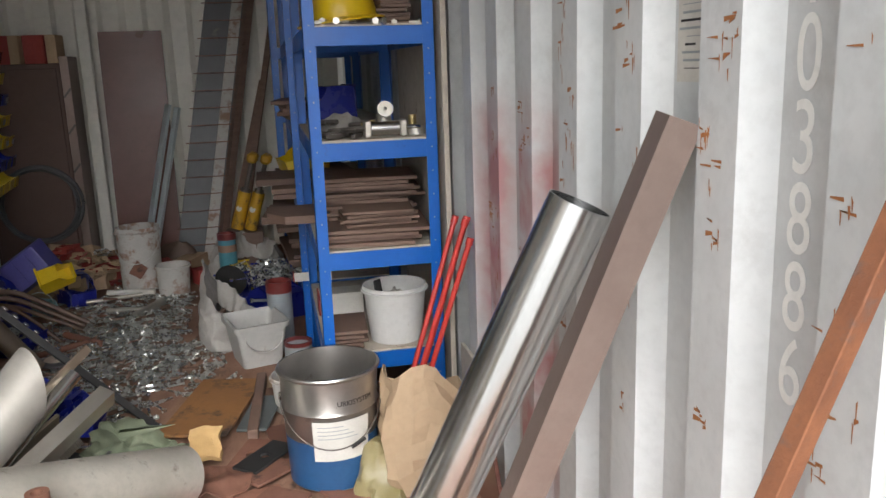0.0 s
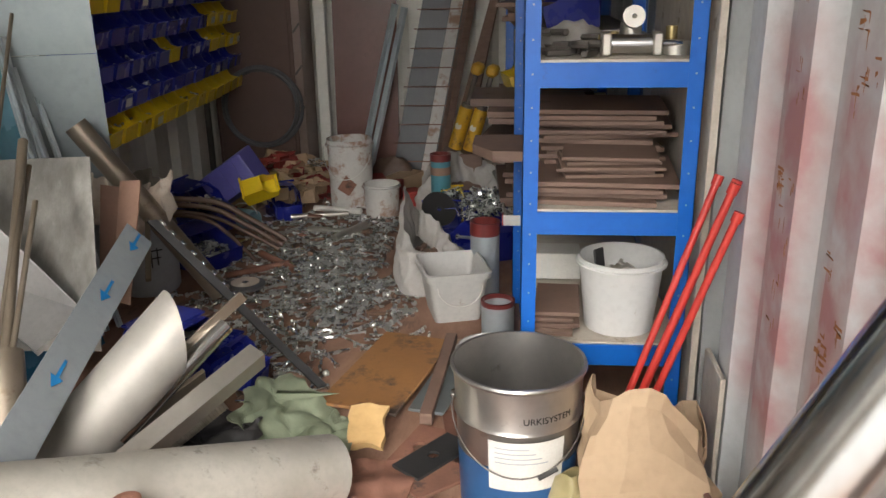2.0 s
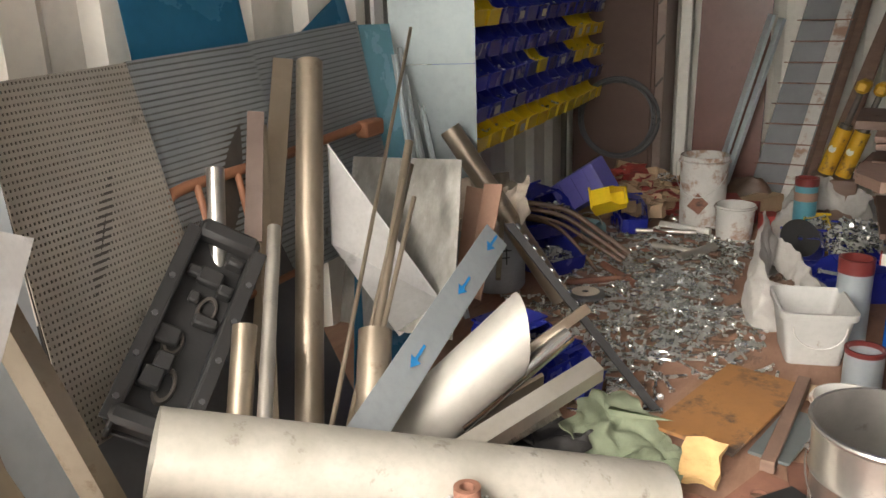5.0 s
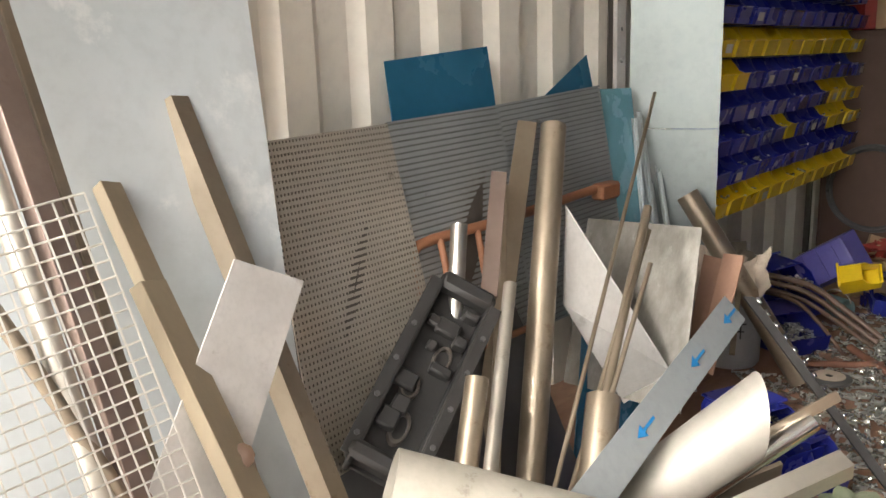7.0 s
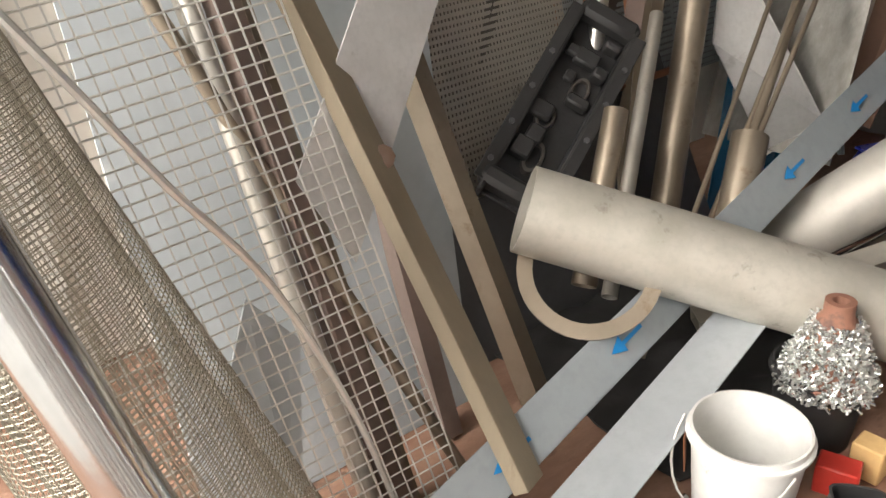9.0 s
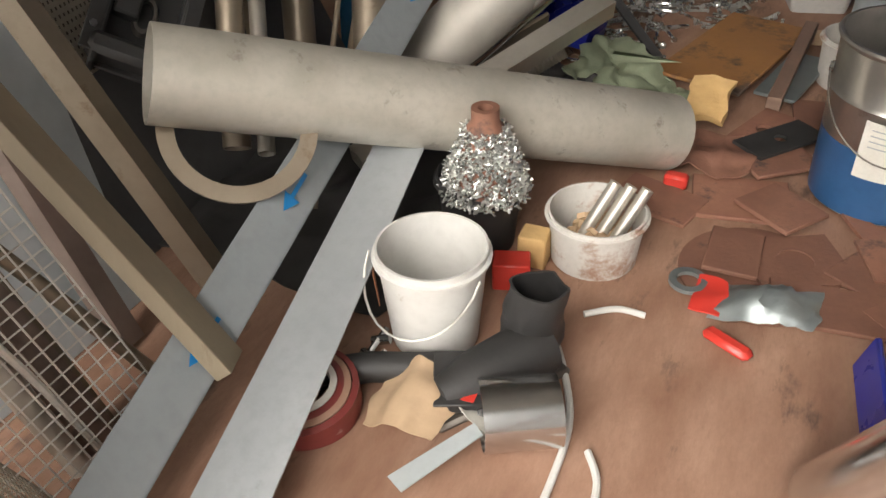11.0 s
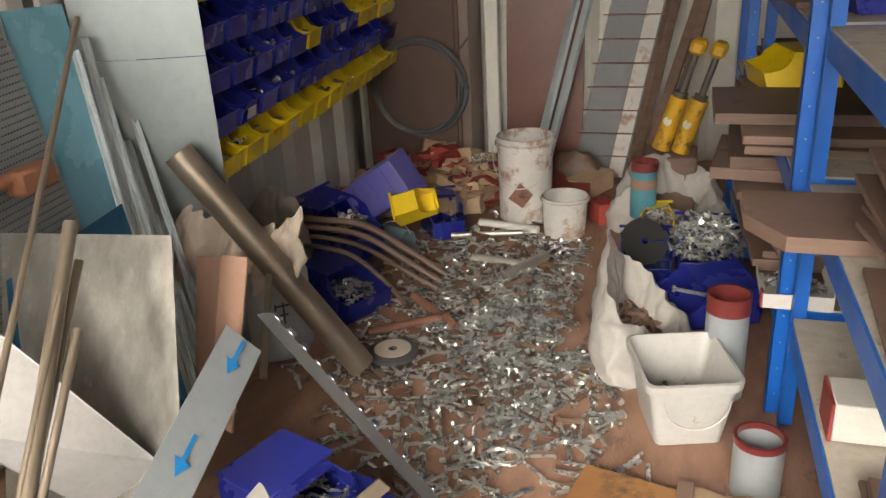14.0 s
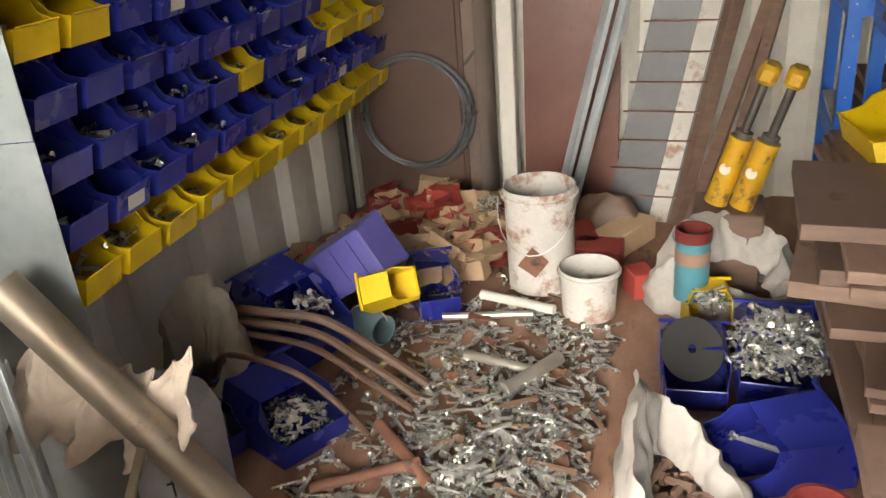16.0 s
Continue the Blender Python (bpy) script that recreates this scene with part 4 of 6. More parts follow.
solo("long_bolt", heap(1, lambda q: (-0.06, 4.02, 0.10), 2, 0.13, 0.13, 0.007, 0.007, 0.02), M_ZINC, "long zinc bolt lying in a blue bin", "bolt")
solo("grinding_disc", moved(lathe([(0.012, 0), (0.085, 0), (0.085, 0.004), (0.012, 0.004)], 30, True), Matrix.Translation((-0.225, 4.33, 0.14)) @ Matrix.Rotation(0.9, 4, "X") @ Matrix.Rotation(0.4, 4, "Y")), M_BLACK, "thin dark grinding disc leaning in a bin", "disc")
gd = thing("abrasive_disc", (-0.925, 3.60, 0.0), "dusty grinding wheel lying on the bolts", "disc")
part("wheel", moved(lathe([(0.012, 0.02), (0.05, 0.026), (0.078, 0.02), (0.078, 0.03), (0.05, 0.036), (0.012, 0.034)], 36, True), Matrix.Translation((-0.925, 3.60, 0.004))), M_SLATE, gd)
part("paper_face", moved(lathe([(0.014, 0.0365), (0.056, 0.0365), (0.056, 0.038), (0.014, 0.038)], 30, True), Matrix.Translation((-0.925, 3.60, 0.004))), M_CREAMC, gd, "faded paper label")

# sacks
def sack(name, x, y, rx, ry, h, material, label, hole=0.45, seed=1.0, lean=2.2, peak=0.0):
    """A slumped open sack: fine folds, one side of the mouth pulled up, perhaps to a peak."""
    def f(u, v):
        a = 2 * math.pi * u
        up = 1 + 0.5 * math.cos(a - lean) + peak * max(0.0, math.cos(a - lean)) ** 8
        bulge = 1.0 + 0.12 * math.sin(3 * a + seed) + 0.06 * math.sin(11 * a + seed * 3) * v
        if v < 0.7:
            w = v / 0.7
            return (x + rx * bulge * (1 - 0.30 * w ** 2) * math.cos(a), y + ry * bulge * (1 - 0.30 * w ** 2) * math.sin(a), h * up * w ** 0.8)
        w = (v - 0.7) / 0.3
        k = 0.70 - w * (0.70 - hole)
        return (x + rx * bulge * k * math.cos(a), y + ry * bulge * k * math.sin(a), h * up * (1 - 0.55 * w))
    g = crumple(80, 30, f, 0.016, 13.0, seed)
    g = ([(p[0], p[1], max(0.002, p[2] + 0.012 * noise.noise(Vector(p) * 30))) for p in g[0]], g[1])
    return solo(name, thick(g, 0.002), material, label, "sack", smooth=50)


sack("cloth_sack", -0.215, 3.80, 0.15, 0.22, 0.185, M_CLOTH, "open dirty white cloth sack on the floor", 0.45, 1.3, 2.9, 0.55)
sack("cloth_sack", -0.12, 4.84, 0.25, 0.16, 0.19, M_CLOTH, "white cloth sack draped round paint cans", 0.45, 4.1, 2.2)


def drape(u, v):
    """A thick cloth thrown over a canister: gathered along the top, wide and pleated below."""
    x, y = -1.455 + 0.32 * u, 3.44 + 0.10 * u
    pleat = 0.030 * math.sin(22 * u + 3 * v) * (0.35 + v) + 0.014 * math.sin(47 * u)
    fall = 0.10 + 0.08 * math.sin(math.pi * u) + 0.035 * math.sin(9 * u)
    return (x + 0.03 * v * (2 * u - 1), y - 0.07 * math.sin(1.4 * v) + pleat * 0.8, 0.49 + 0.03 * math.cos(5 * u) - fall * v + pleat * 0.3)


solo("cream_cloth", thick(crumple(70, 34, drape, 0.013, 15.0, 7.7), 0.004), M_CREAMC, "crumpled cream cloth draped under a leaning tube", "cloth", smooth=40)
cn = thing("canister", (-1.32, 3.62, 0), "grey plastic canister with scrawled black marks", "canister")
part("canister_body", moved(lathe([(0, 0), (0.105, 0.0), (0.115, 0.015), (0.118, 0.25), (0.10, 0.30), (0.05, 0.325), (0.045, 0.35), (0, 0.35)], 32), Matrix.Translation((-1.32, 3.62, 0))), M_CANIS, cn)
for k, (dx, dz, lx, lz) in enumerate(((0.0, 0.16, 0.05, 0.005), (0.01, 0.19, 0.045, 0.005), (-0.012, 0.16, 0.005, 0.075), (0.012, 0.165, 0.005, 0.07))):
    part("pen_stroke", moved(box(dx, 0, dz, lx, 0.002, lz), Matrix.Translation((-1.32, 3.62, 0)) @ Matrix.Rotation(radians(38), 4, "Z") @ Matrix.Translation((0, -0.1185, 0))), M_INK, cn)
sack("cloth_sack", -1.46, 3.95, 0.12, 0.12, 0.27, M_SACKG, "grey dirty cloth sack slumped below the bins", 0.2, 5.2, 2.0)
solo("scrap_in_sack", heap(26, disc_region(-0.25, 3.86, 0.05, 0.09, 0.05), 44, 0.05, 0.1, 0.006, 0.010, 0.3), M_WOOD, "brown scrap inside a sack", "scrap", kind="stuff")
pcn = thing("paint_can", (-0.25, 4.72, 0), "blue and pink paint can with a red rim", "can")
part("can_body", moved(lathe([(0.05, 0), (0.05, 0.2), (0.047, 0.2), (0.046, 0.05), (0.0, 0.05)], 28), Matrix.Translation((-0.25, 4.70, 0.10))), M_CANB, pcn)
part("rim", moved(lathe([(0.046, 0.19), (0.053, 0.19), (0.053, 0.225), (0.046, 0.225)], 28, True), Matrix.Translation((-0.25, 4.70, 0.10))), M_CANRED, pcn, "dark red rim")
part("band", moved(lathe([(0.0502, 0.12), (0.0512, 0.12), (0.0512, 0.16), (0.0502, 0.16)], 28, True), Matrix.Translation((-0.25, 4.70, 0.10))), M_PINK, pcn, "pink label band")

tubm = Matrix.Translation((-0.09, 3.44, 0)) @ Matrix.Rotation(radians(16), 4, "Z")
wt = thing("plastic_tub", (-0.09, 3.44, 0), "white rectangular plastic tub with some bolts inside", "tub")
def ring_rect(w, d, z, r, n=5):
    out = []
    for cx, cy, a0 in ((w / 2 - r, d / 2 - r, 0), (-w / 2 + r, d / 2 - r, 90), (-w / 2 + r, -d / 2 + r, 180), (w / 2 - r, -d / 2 + r, 270)):
        out += [(cx + r * math.cos(radians(a0 + 90 * k / n)), cy + r * math.sin(radians(a0 + 90 * k / n)), z) for k in range(n + 1)]
    return out
def stacked(rings):
    n = len(rings[0])
    v = [p for q in rings for p in q]
    f = [(k * n + i, k * n + (i + 1) % n, (k + 1) * n + (i + 1) % n, (k + 1) * n + i) for k in range(len(rings) - 1) for i in range(n)]
    return v, f + [tuple(range(n))[::-1], tuple((len(rings) - 1) * n + i for i in range(n))]
part("tub_body", moved(stacked([ring_rect(0.165, 0.195, 0.002, 0.02), ring_rect(0.212, 0.242, 0.165, 0.025), ring_rect(0.235, 0.265, 0.168, 0.03), ring_rect(0.238, 0.268, 0.19, 0.03), ring_rect(0.222, 0.252, 0.192, 0.026), ring_rect(0.205, 0.235, 0.165, 0.024), ring_rect(0.158, 0.188, 0.008, 0.018)]), tubm), M_TUBW, wt)
tb = thing("storage_bin", (-1.26, 4.43, 0.2), "faded blue storage bin lying upside down on cartons", "bin", "loose storage bins")
bx = Vector((0.28, -0.02, 0.19)).normalized()
bz = Vector((1.1, -2.0, 0.9))
bz = (bz - bx * bx.dot(bz)).normalized()
bmx = Matrix.Translation((-1.25, 4.46, 0.25)) @ Matrix((bx, bz.cross(bx), bz)).transposed().to_4x4() @ Matrix.Scale(0.84, 4)
part("shell", moved(stacked([ring_rect(0.34, 0.21, -0.075, 0.012), ring_rect(0.35, 0.22, -0.07, 0.012), ring_rect(0.345, 0.215, -0.055, 0.012), ring_rect(0.31, 0.185, 0.07, 0.014), ring_rect(0.29, 0.165, 0.075, 0.012)]), bmx), M_BINV, tb)
for k in (-1, 0, 1):
    part("rib", moved(box(0.09 * k, 0, 0.078, 0.006, 0.16, 0.005, 0.001), bmx), M_BINV, tb)
part("handle", moved(sweep([(0.08 * math.cos(a), -0.137 - 0.012 * math.sin(a), 0.15 - 0.07 * math.sin(a)) for a in np.linspace(0, math.pi, 12)], 0.002, 6), tubm), M_WIRE, wt, "wire handle")
solo("bolts_in_tub", heap(110, lambda q: tuple(tubm @ Vector((q.uniform(-0.05, 0.05), q.uniform(-0.06, 0.05), 0.03 + 0.05 * q.random()))), 51, 0.03, 0.06), M_DKSTEEL, "dark bolts lying in a white tub", "bolts", kind="stuff")
gc = thing("cartridge_can", (0.02, 3.60, 0), "grey and red paint can with an open red mouth", "can")
part("can_body", moved(lathe([(0.055, 0), (0.055, 0.26), (0.05, 0.26), (0.049, 0.06), (0, 0.06)], 30), Matrix.Translation((0.02, 3.61, 0.0))), M_GREYP, gc)
part("rim", moved(lathe([(0.049, 0.25), (0.057, 0.25), (0.057, 0.30), (0.049, 0.30)], 30, True), Matrix.Translation((0.02, 3.61, 0.0))), M_CANRED, gc, "red rim with spilt paint")
sc2 = thing("paint_can", (0.06, 3.20, 0), "small grey paint can with a red rim beside the shelf", "can")
part("can_body", moved(lathe([(0.055, 0), (0.055, 0.14), (0.05, 0.14), (0.049, 0.03), (0, 0.03)], 26), Matrix.Translation((0.08, 3.20, 0))), M_GREYP, sc2)
part("rim", moved(lathe([(0.049, 0.135), (0.057, 0.135), (0.057, 0.15), (0.049, 0.15)], 26, True), Matrix.Translation((0.08, 3.20, 0))), M_CANRED, sc2, "red rim")

# loose bolts over the floor
def strewn(q):
    y = q.gauss(3.9, 0.52)
    mid = -0.62 - 0.10 * (y - 3.6)
    x = q.gauss(mid, 0.24 if y < 4.6 else 0.26)
    if not (2.65 < y < 5.0 and -1.25 < x < -0.05) or (x > -0.45 and y > 3.75) or (x > -0.26 and 3.25 < y) or (y > 4.65 and x > -0.68) or (x < -1.0 and y < 3.4) or (y < 3.05 and x > -0.42):
        return None
    d = ((x - mid) / 0.3) ** 2 + ((y - 3.9) / 0.8) ** 2
    return (x, y, 0.008 + 0.03 * max(0.0, 1 - d) * q.random())
solo("loose_bolts", heap(1450, strewn, 77, 0.045, 0.11, 0.0044, 0.0070, 0.14), M_ZINC, "hundreds of loose zinc bolts strewn over the floor", "bolts", kind="stuff")
solo("rusty_bits", heap(55, strewn, 78, 0.05, 0.15, 0.006, 0.010, 0.12), M_HOSE, "rusty bolts and bits among the zinc bolts", "scrap", kind="stuff")
for k in range(30):
    p = strewn(rs)
    if p:
        solo("scrap_piece", moved(slab([(0, 0, 0), (rs.uniform(0.03, 0.08), 0.01, 0), (rs.uniform(0.03, 0.07), rs.uniform(0.02, 0.05), 0), (0.0, rs.uniform(0.02, 0.04), 0)], 0.003), Matrix.Translation((p[0], p[1], 0.012 + 0.03 * rs.random())) @ Euler((rs.uniform(-0.3, 0.3), rs.uniform(-0.3, 0.3), rs.uniform(0, 6))).to_matrix().to_4x4()), rs.choice((M_DRUST, M_DRUST, M_HOSE, M_WOOD)), "small rusty or card scrap among loose bolts", "scrap", "scrap among the bolts")
tc = thing("teal_can", (-1.18, 4.40, 0.012), "dented teal paint can lying on its side among hoses", "can")
part("can_body", pipe((-1.24, 4.43, 0.06), (-1.13, 4.38, 0.06), 0.048, 0.003, 26), M_SKY, tc)
part("can_base", rod((-1.242, 4.431, 0.06), (-1.238, 4.429, 0.06), 0.046, 26), M_STEEL, tc)
part("wire_handle", sweep([(-1.18 + 0.06 * math.cos(a), 4.39 - 0.02 * math.sin(a), 0.09 + 0.06 * math.sin(a)) for a in np.linspace(0, math.pi, 12)], 0.0025, 6), M_WIRE, tc)
for k, (a, b, r, m_) in enumerate((((-0.98, 3.98, 0.03), (-0.78, 3.80, 0.022), 0.016, M_DRUST), ((-1.05, 3.72, 0.02), (-0.82, 3.86, 0.03), 0.014, M_DRUST), ((-0.86, 4.35, 0.03), (-0.62, 4.30, 0.03), 0.014, M_STEEL), ((-1.0, 4.55, 0.03), (-0.72, 4.62, 0.03), 0.012, M_STEEL), ((-0.92, 4.72, 0.03), (-0.66, 4.66, 0.03), 0.016, M_LABEL), ((-0.70, 4.20, 0.03), (-0.58, 4.36, 0.05), 0.02, M_STEEL))):
    solo("scrap_rod", rod(a, b, r, 12), m_, "rusty or dull rod lying among the bolts", "rod", "rods among the bolts")
solo("shackle", sweep([(-0.50 + 0.03 * math.cos(a) * 1.6, 3.18 + 0.03 * math.sin(a), 0.02) for a in np.linspace(0, 6.283, 18, endpoint=False)], 0.007, 8, True), M_ZINC, "galvanised shackle on the floor", "shackle")

solo("wooden_stick", bar((-1.05, 3.06, 0.25), (-1.20, 3.42, 0.36), 0.018, 0.012, 0), M_POST, "short pale stick across the brown tube", "stick")

# hoses
def arc(pts, r, material, label, name="hose"):
    P = [Vector(p) for p in pts]
    out = []
    for i in range(len(P) - 1):
        p0, p1, p2, p3 = P[max(i - 1, 0)], P[i], P[i + 1], P[min(i + 2, len(P) - 1)]
        for k in range(6):
            t = k / 6
            out.append(0.5 * ((2 * p1) + (p2 - p0) * t + (2 * p0 - 5 * p1 + 4 * p2 - p3) * t * t + (3 * p1 - p0 - 3 * p2 + p3) * t ** 3))
    out.append(P[-1])
    return solo(name, sweep(out, r, 8), material, label, name)


for dy, dz, r in ((0.0, 0.0, 0.014), (-0.03, -0.02, 0.013), (-0.055, -0.045, 0.010)):
    arc([(-1.60, 4.16 + dy, 0.12 + dz), (-1.50, 4.15 + dy, 0.215 + dz), (-1.37, 4.14 + dy, 0.23 + dz), (-1.22, 4.18 + dy * 1.4, 0.20 + dz), (-1.08, 4.19 + dy * 1.8, 0.12 + dz * 0.6), (-0.92, 4.19 + dy * 2.2, 0.02)], r, M_HOSE, "thick brown hose arching over bins and bolts")
arc([(-1.46, 3.97, 0.12), (-1.39, 3.956, 0.20), (-1.20, 3.93, 0.20), (-1.10, 3.95, 0.12), (-1.0, 3.95, 0.012)], 0.009, M_HOSE, "brown hose bent across a blue bin")

# ---- west pile ----
lp = thing("large_pipe", (-0.28, 2.28, 0), "large grey steel pipe lying across the floor, end raised", "pipe")
part("pipe_body", pipe((-1.005, 1.535, 0.425), (-0.285, 2.285, 0.084), 0.084, 0.005, 40), M_PIPE, lp)
TA, TB = Vector((-0.97, 2.21, 0.05)), Vector((-0.705, 2.46, 0.345))
td = (TB - TA).normalized()
tu = (Vector((0, 0, 1)) - td * td.z).normalized()
tv = td.cross(tu)
cv, cf = [], []
for base, k in ((TA, 0.0), (TB, 0.07)):
    for r in (0.086, 0.083):
        cv += [tuple(base + (tu * math.cos(a) + tv * math.sin(a)) * r + td * k * math.cos(a)) for a in np.linspace(0, 2 * math.pi, 40, endpoint=False)]
for i in range(40):
    j = (i + 1) % 40
    cf += [(i, j, 80 + j, 80 + i), (40 + j, 40 + i, 120 + i, 120 + j), (80 + i, 80 + j, 120 + j, 120 + i), (j, i, 40 + i, 40 + j)]
solo("cut_tube", (cv, cf), M_DULL, "wide stainless tube with a slanted cut end", "tube")
st = thing("arrow_strip", (-0.73, 1.0, 0.08), "long grey steel strip with blue arrow stickers", "strip")
S0, S1 = Vector((-0.725, 0.98, 0.07)), Vector((-0.955, 2.86, 0.475))
sd, sn = (S1 - S0).normalized(), Vector((0.75, -0.1, 0.6)).normalized()
sw = sn.cross(sd).normalized()
sn = sd.cross(sw).normalized() if sd.cross(sw).z > 0 else -sd.cross(sw).normalized()
part("strip_body", slab([S0 - sw * 0.045, S0 + sw * 0.045, S1 + sw * 0.045, S1 - sw * 0.045], 0.003), M_GREYP, st)
part("folded_edge", slab([S0 - sw * 0.045, S1 - sw * 0.045, S1 - sw * 0.045 - sn * 0.03, S0 - sw * 0.045 - sn * 0.03], 0.003), M_GREYP, st)
for q in ((-0.962, 2.56, 0.385), (-0.906, 2.235, 0.325), (-0.86, 1.92, 0.26), (-0.822, 1.60, 0.193), (-0.785, 1.28, 0.13), (-0.98, 2.80, 0.45)):
    c = S0 + sd * (Vector(q) - S0).dot(sd) + sn * 0.005
    v = [c + sd * a + sw * b for a, b in ((0.048, 0.004), (-0.012, 0.004), (-0.010, 0.017), (-0.046, 0), (-0.010, -0.017), (-0.012, -0.004), (0.048, -0.004))]
    part("arrow", ([tuple(p) for p in v], [(0, 1, 5, 6), (2, 3, 4), (1, 2, 4, 5)]), M_ARROW, st, "blue arrow sticker")
solo("plain_strip", slab([(-0.63, 0.98, 0.035), (-0.52, 1.02, 0.045), (-0.66, 1.86, 0.215), (-0.76, 1.84, 0.205)], 0.003), M_STRIP, "plain pale steel strip lying over scrap", "strip")
solo("square_tube", bar((-0.86, 1.9, 0.09), (-0.505, 2.49, 0.275), 0.05, 0.05, 20, wall=0.003), M_STEEL, "bright square steel tube end", "tube")
solo("flat_bar", bar((-1.0, 2.05, 0.03), (-0.655, 2.50, 0.205), 0.012, 0.07, 30), M_BRONZE, "dull flat steel bar on edge", "bar")
solo("small_tube", pipe((-0.80, 2.30, 0.14), (-0.605, 2.55, 0.33), 0.026, 0.002, 20), M_CHROME, "short bright steel tube among scrap", "tube")
solo("flat_bar", bar((-0.80, 2.4, 0.2), (-0.56, 2.58, 0.40), 0.008, 0.03, 0), M_BRONZE, "narrow flat steel bar", "bar")
th = [lathe([(0.02 + 0.0025 * (i % 2), i * 0.005) for i in range(48)], 16)]
solo("threaded_bar", moved(th[0], Matrix.Translation((-0.76, 2.33, 0.05)) @ rot_to((0.2, 0.16, 0.13))), M_STEEL, "thick threaded steel bar", "bar")
solo("round_tube", pipe((-0.985, 3.495, 0.035), (-1.40, 3.385, 0.70), 0.041, 0.004, 28), M_BRONZE, "brown steel tube leaning on the galvanised sheet", "tube")
bb = thing("black_strip", (-0.5, 2.9, 0.0), "black perforated strip lying aslant, with highlights modelled along its edge", "strip")
part("strip_body", slab([(-0.965, 2.935, 0.49), (-0.94, 2.95, 0.49), (-0.42, 2.82, 0.02), (-0.445, 2.805, 0.02)], 0.012), M_BLACK, bb)
# small chrome bars modelled in place of the highlights along the strip
for k in range(16):
    q = Vector((-0.94, 2.955, 0.494)).lerp(Vector((-0.42, 2.825, 0.026)), (k + 0.2) / 16)
    part("bright_tooth", bar(q, q.lerp(Vector((-0.42, 2.825, 0.026)), 0.035), 0.012, 0.006), M_CHROME, bb)
big_bin(-0.98, 2.72, 0.10, -20, 0.18, 0.30, 0.14, M_BINB, "blue storage bin among the scrap metal")
solo("bolts_in_bin", heap(40, disc_region(-0.78, 2.78, 0.16, 0.08, 0.04), 61), M_ZINC, "bolts in a blue bin", "bolts", kind="stuff")
big_bin(-0.78, 2.74, 0.05, -15, 0.12, 0.18, 0.13, M_BINB, "blue storage bin behind bright tubes")

solo("flat_bar", bar((-1.20, 1.95, 0.0), (-1.52, 2.60, 1.02), 0.06, 0.02, 15), M_BRONZE, "tall flat brown bar leaning on the screens", "bar")
solo("round_tube", pipe((-1.06, 2.0, 0.0), (-1.36, 2.52, 1.02), 0.037, 0.003, 28), M_BRONZE, "tall brownish steel tube leaning on the pile", "tube")
solo("flat_bar", bar((-1.295, 2.155, 0.61), (-1.42, 2.35, 0.905), 0.045, 0.008, 10), M_MAUVE, "short flat brown bar end", "bar")
solo("flat_bar", bar((-1.16, 2.0, 0.05), (-1.45, 2.40, 0.86), 0.03, 0.012, 10), M_BRONZE, "narrow brown bar leaning in the pile", "bar")
solo("round_tube", pipe((-0.93, 1.70, 0.20), (-1.235, 2.17, 0.65), 0.017, 0.002, 18), M_STEEL, "slim bright steel tube leaning in the pile", "tube")
solo("round_tube", pipe((-1.28, 2.0, 0.50), (-1.36, 2.12, 0.80), 0.022, 0.002, 18), M_PAIL, "short bright steel tube", "tube")
solo("tube_stub", pipe((-1.02, 1.72, 0.18), (-1.145, 1.94, 0.49), 0.028, 0.003, 20), M_BRONZE, "short grey pipe stub", "tube")
solo("tube_stub", pipe((-0.86, 1.98, 0.12), (-0.975, 2.205, 0.405), 0.042, 0.004, 24), M_BRONZE, "dull grey pipe stub with a rounded end", "tube")
for k, (a, b, r) in enumerate((((-0.836, 1.70, 0.10), (-1.355, 3.06, 1.085), 0.006), ((-0.88, 1.93, 0.14), (-1.146, 2.679, 0.782), 0.013), ((-0.90, 1.98, 0.20), (-1.048, 2.533, 0.66), 0.007), ((-0.93, 1.98, 0.2), (-1.10, 2.57, 0.70), 0.006), ((-0.95, 2.0, 0.16), (-1.13, 2.66, 0.72), 0.008))):
    solo("steel_rod", rod(a, b, r, 10), M_BRONZE, "thin steel rod leaning in the scrap pile", "rod", "steel rods in the pile")
solo("white_plate", slab([(-1.271, 2.457, 0.808), (-1.225, 2.38, 0.55), (-1.165, 2.60, 0.20), (-1.035, 2.635, 0.325)], 0.003), M_WHITESH, "pale slanting sheet offcut in the pile", "plate")
solo("steel_plate", slab([(-1.434, 2.80, 0.70), (-1.047, 2.815, 0.712), (-0.98, 2.60, 0.22), (-1.37, 2.58, 0.22)], 0.004), M_PLATE, "dull square steel plate leaning in the pile", "plate")
solo("pink_strip", slab([(-1.07, 2.86, 0.26), (-1.0, 2.83, 0.26), (-0.978, 2.96, 0.609), (-1.055, 2.985, 0.60)], 0.004), M_PINK, "short brownish-pink card strip in the pile", "strip")
solo("pink_strip", slab([(-1.14, 2.90, 0.22), (-1.09, 2.93, 0.22), (-1.085, 3.03, 0.57), (-1.13, 3.0, 0.585)], 0.004), M_PINK, "narrow brownish-pink card strip in the pile", "strip")
fr = thing("painted_rack", (-1.4, 2.1, 0.3), "red-brown painted tubular frame in the pile", "frame")
part("top_bar", sweep([(-1.36, 2.00, 0.36), (-1.41, 2.02, 0.56), (-1.455, 2.03, 0.68), (-1.468, 2.045, 0.715), (-1.472, 2.075, 0.736), (-1.472, 2.13, 0.744), (-1.47, 2.445, 0.752), (-1.47, 2.76, 0.772), (-1.47, 2.93, 0.783)], 0.015, 12), M_TERRA, fr)
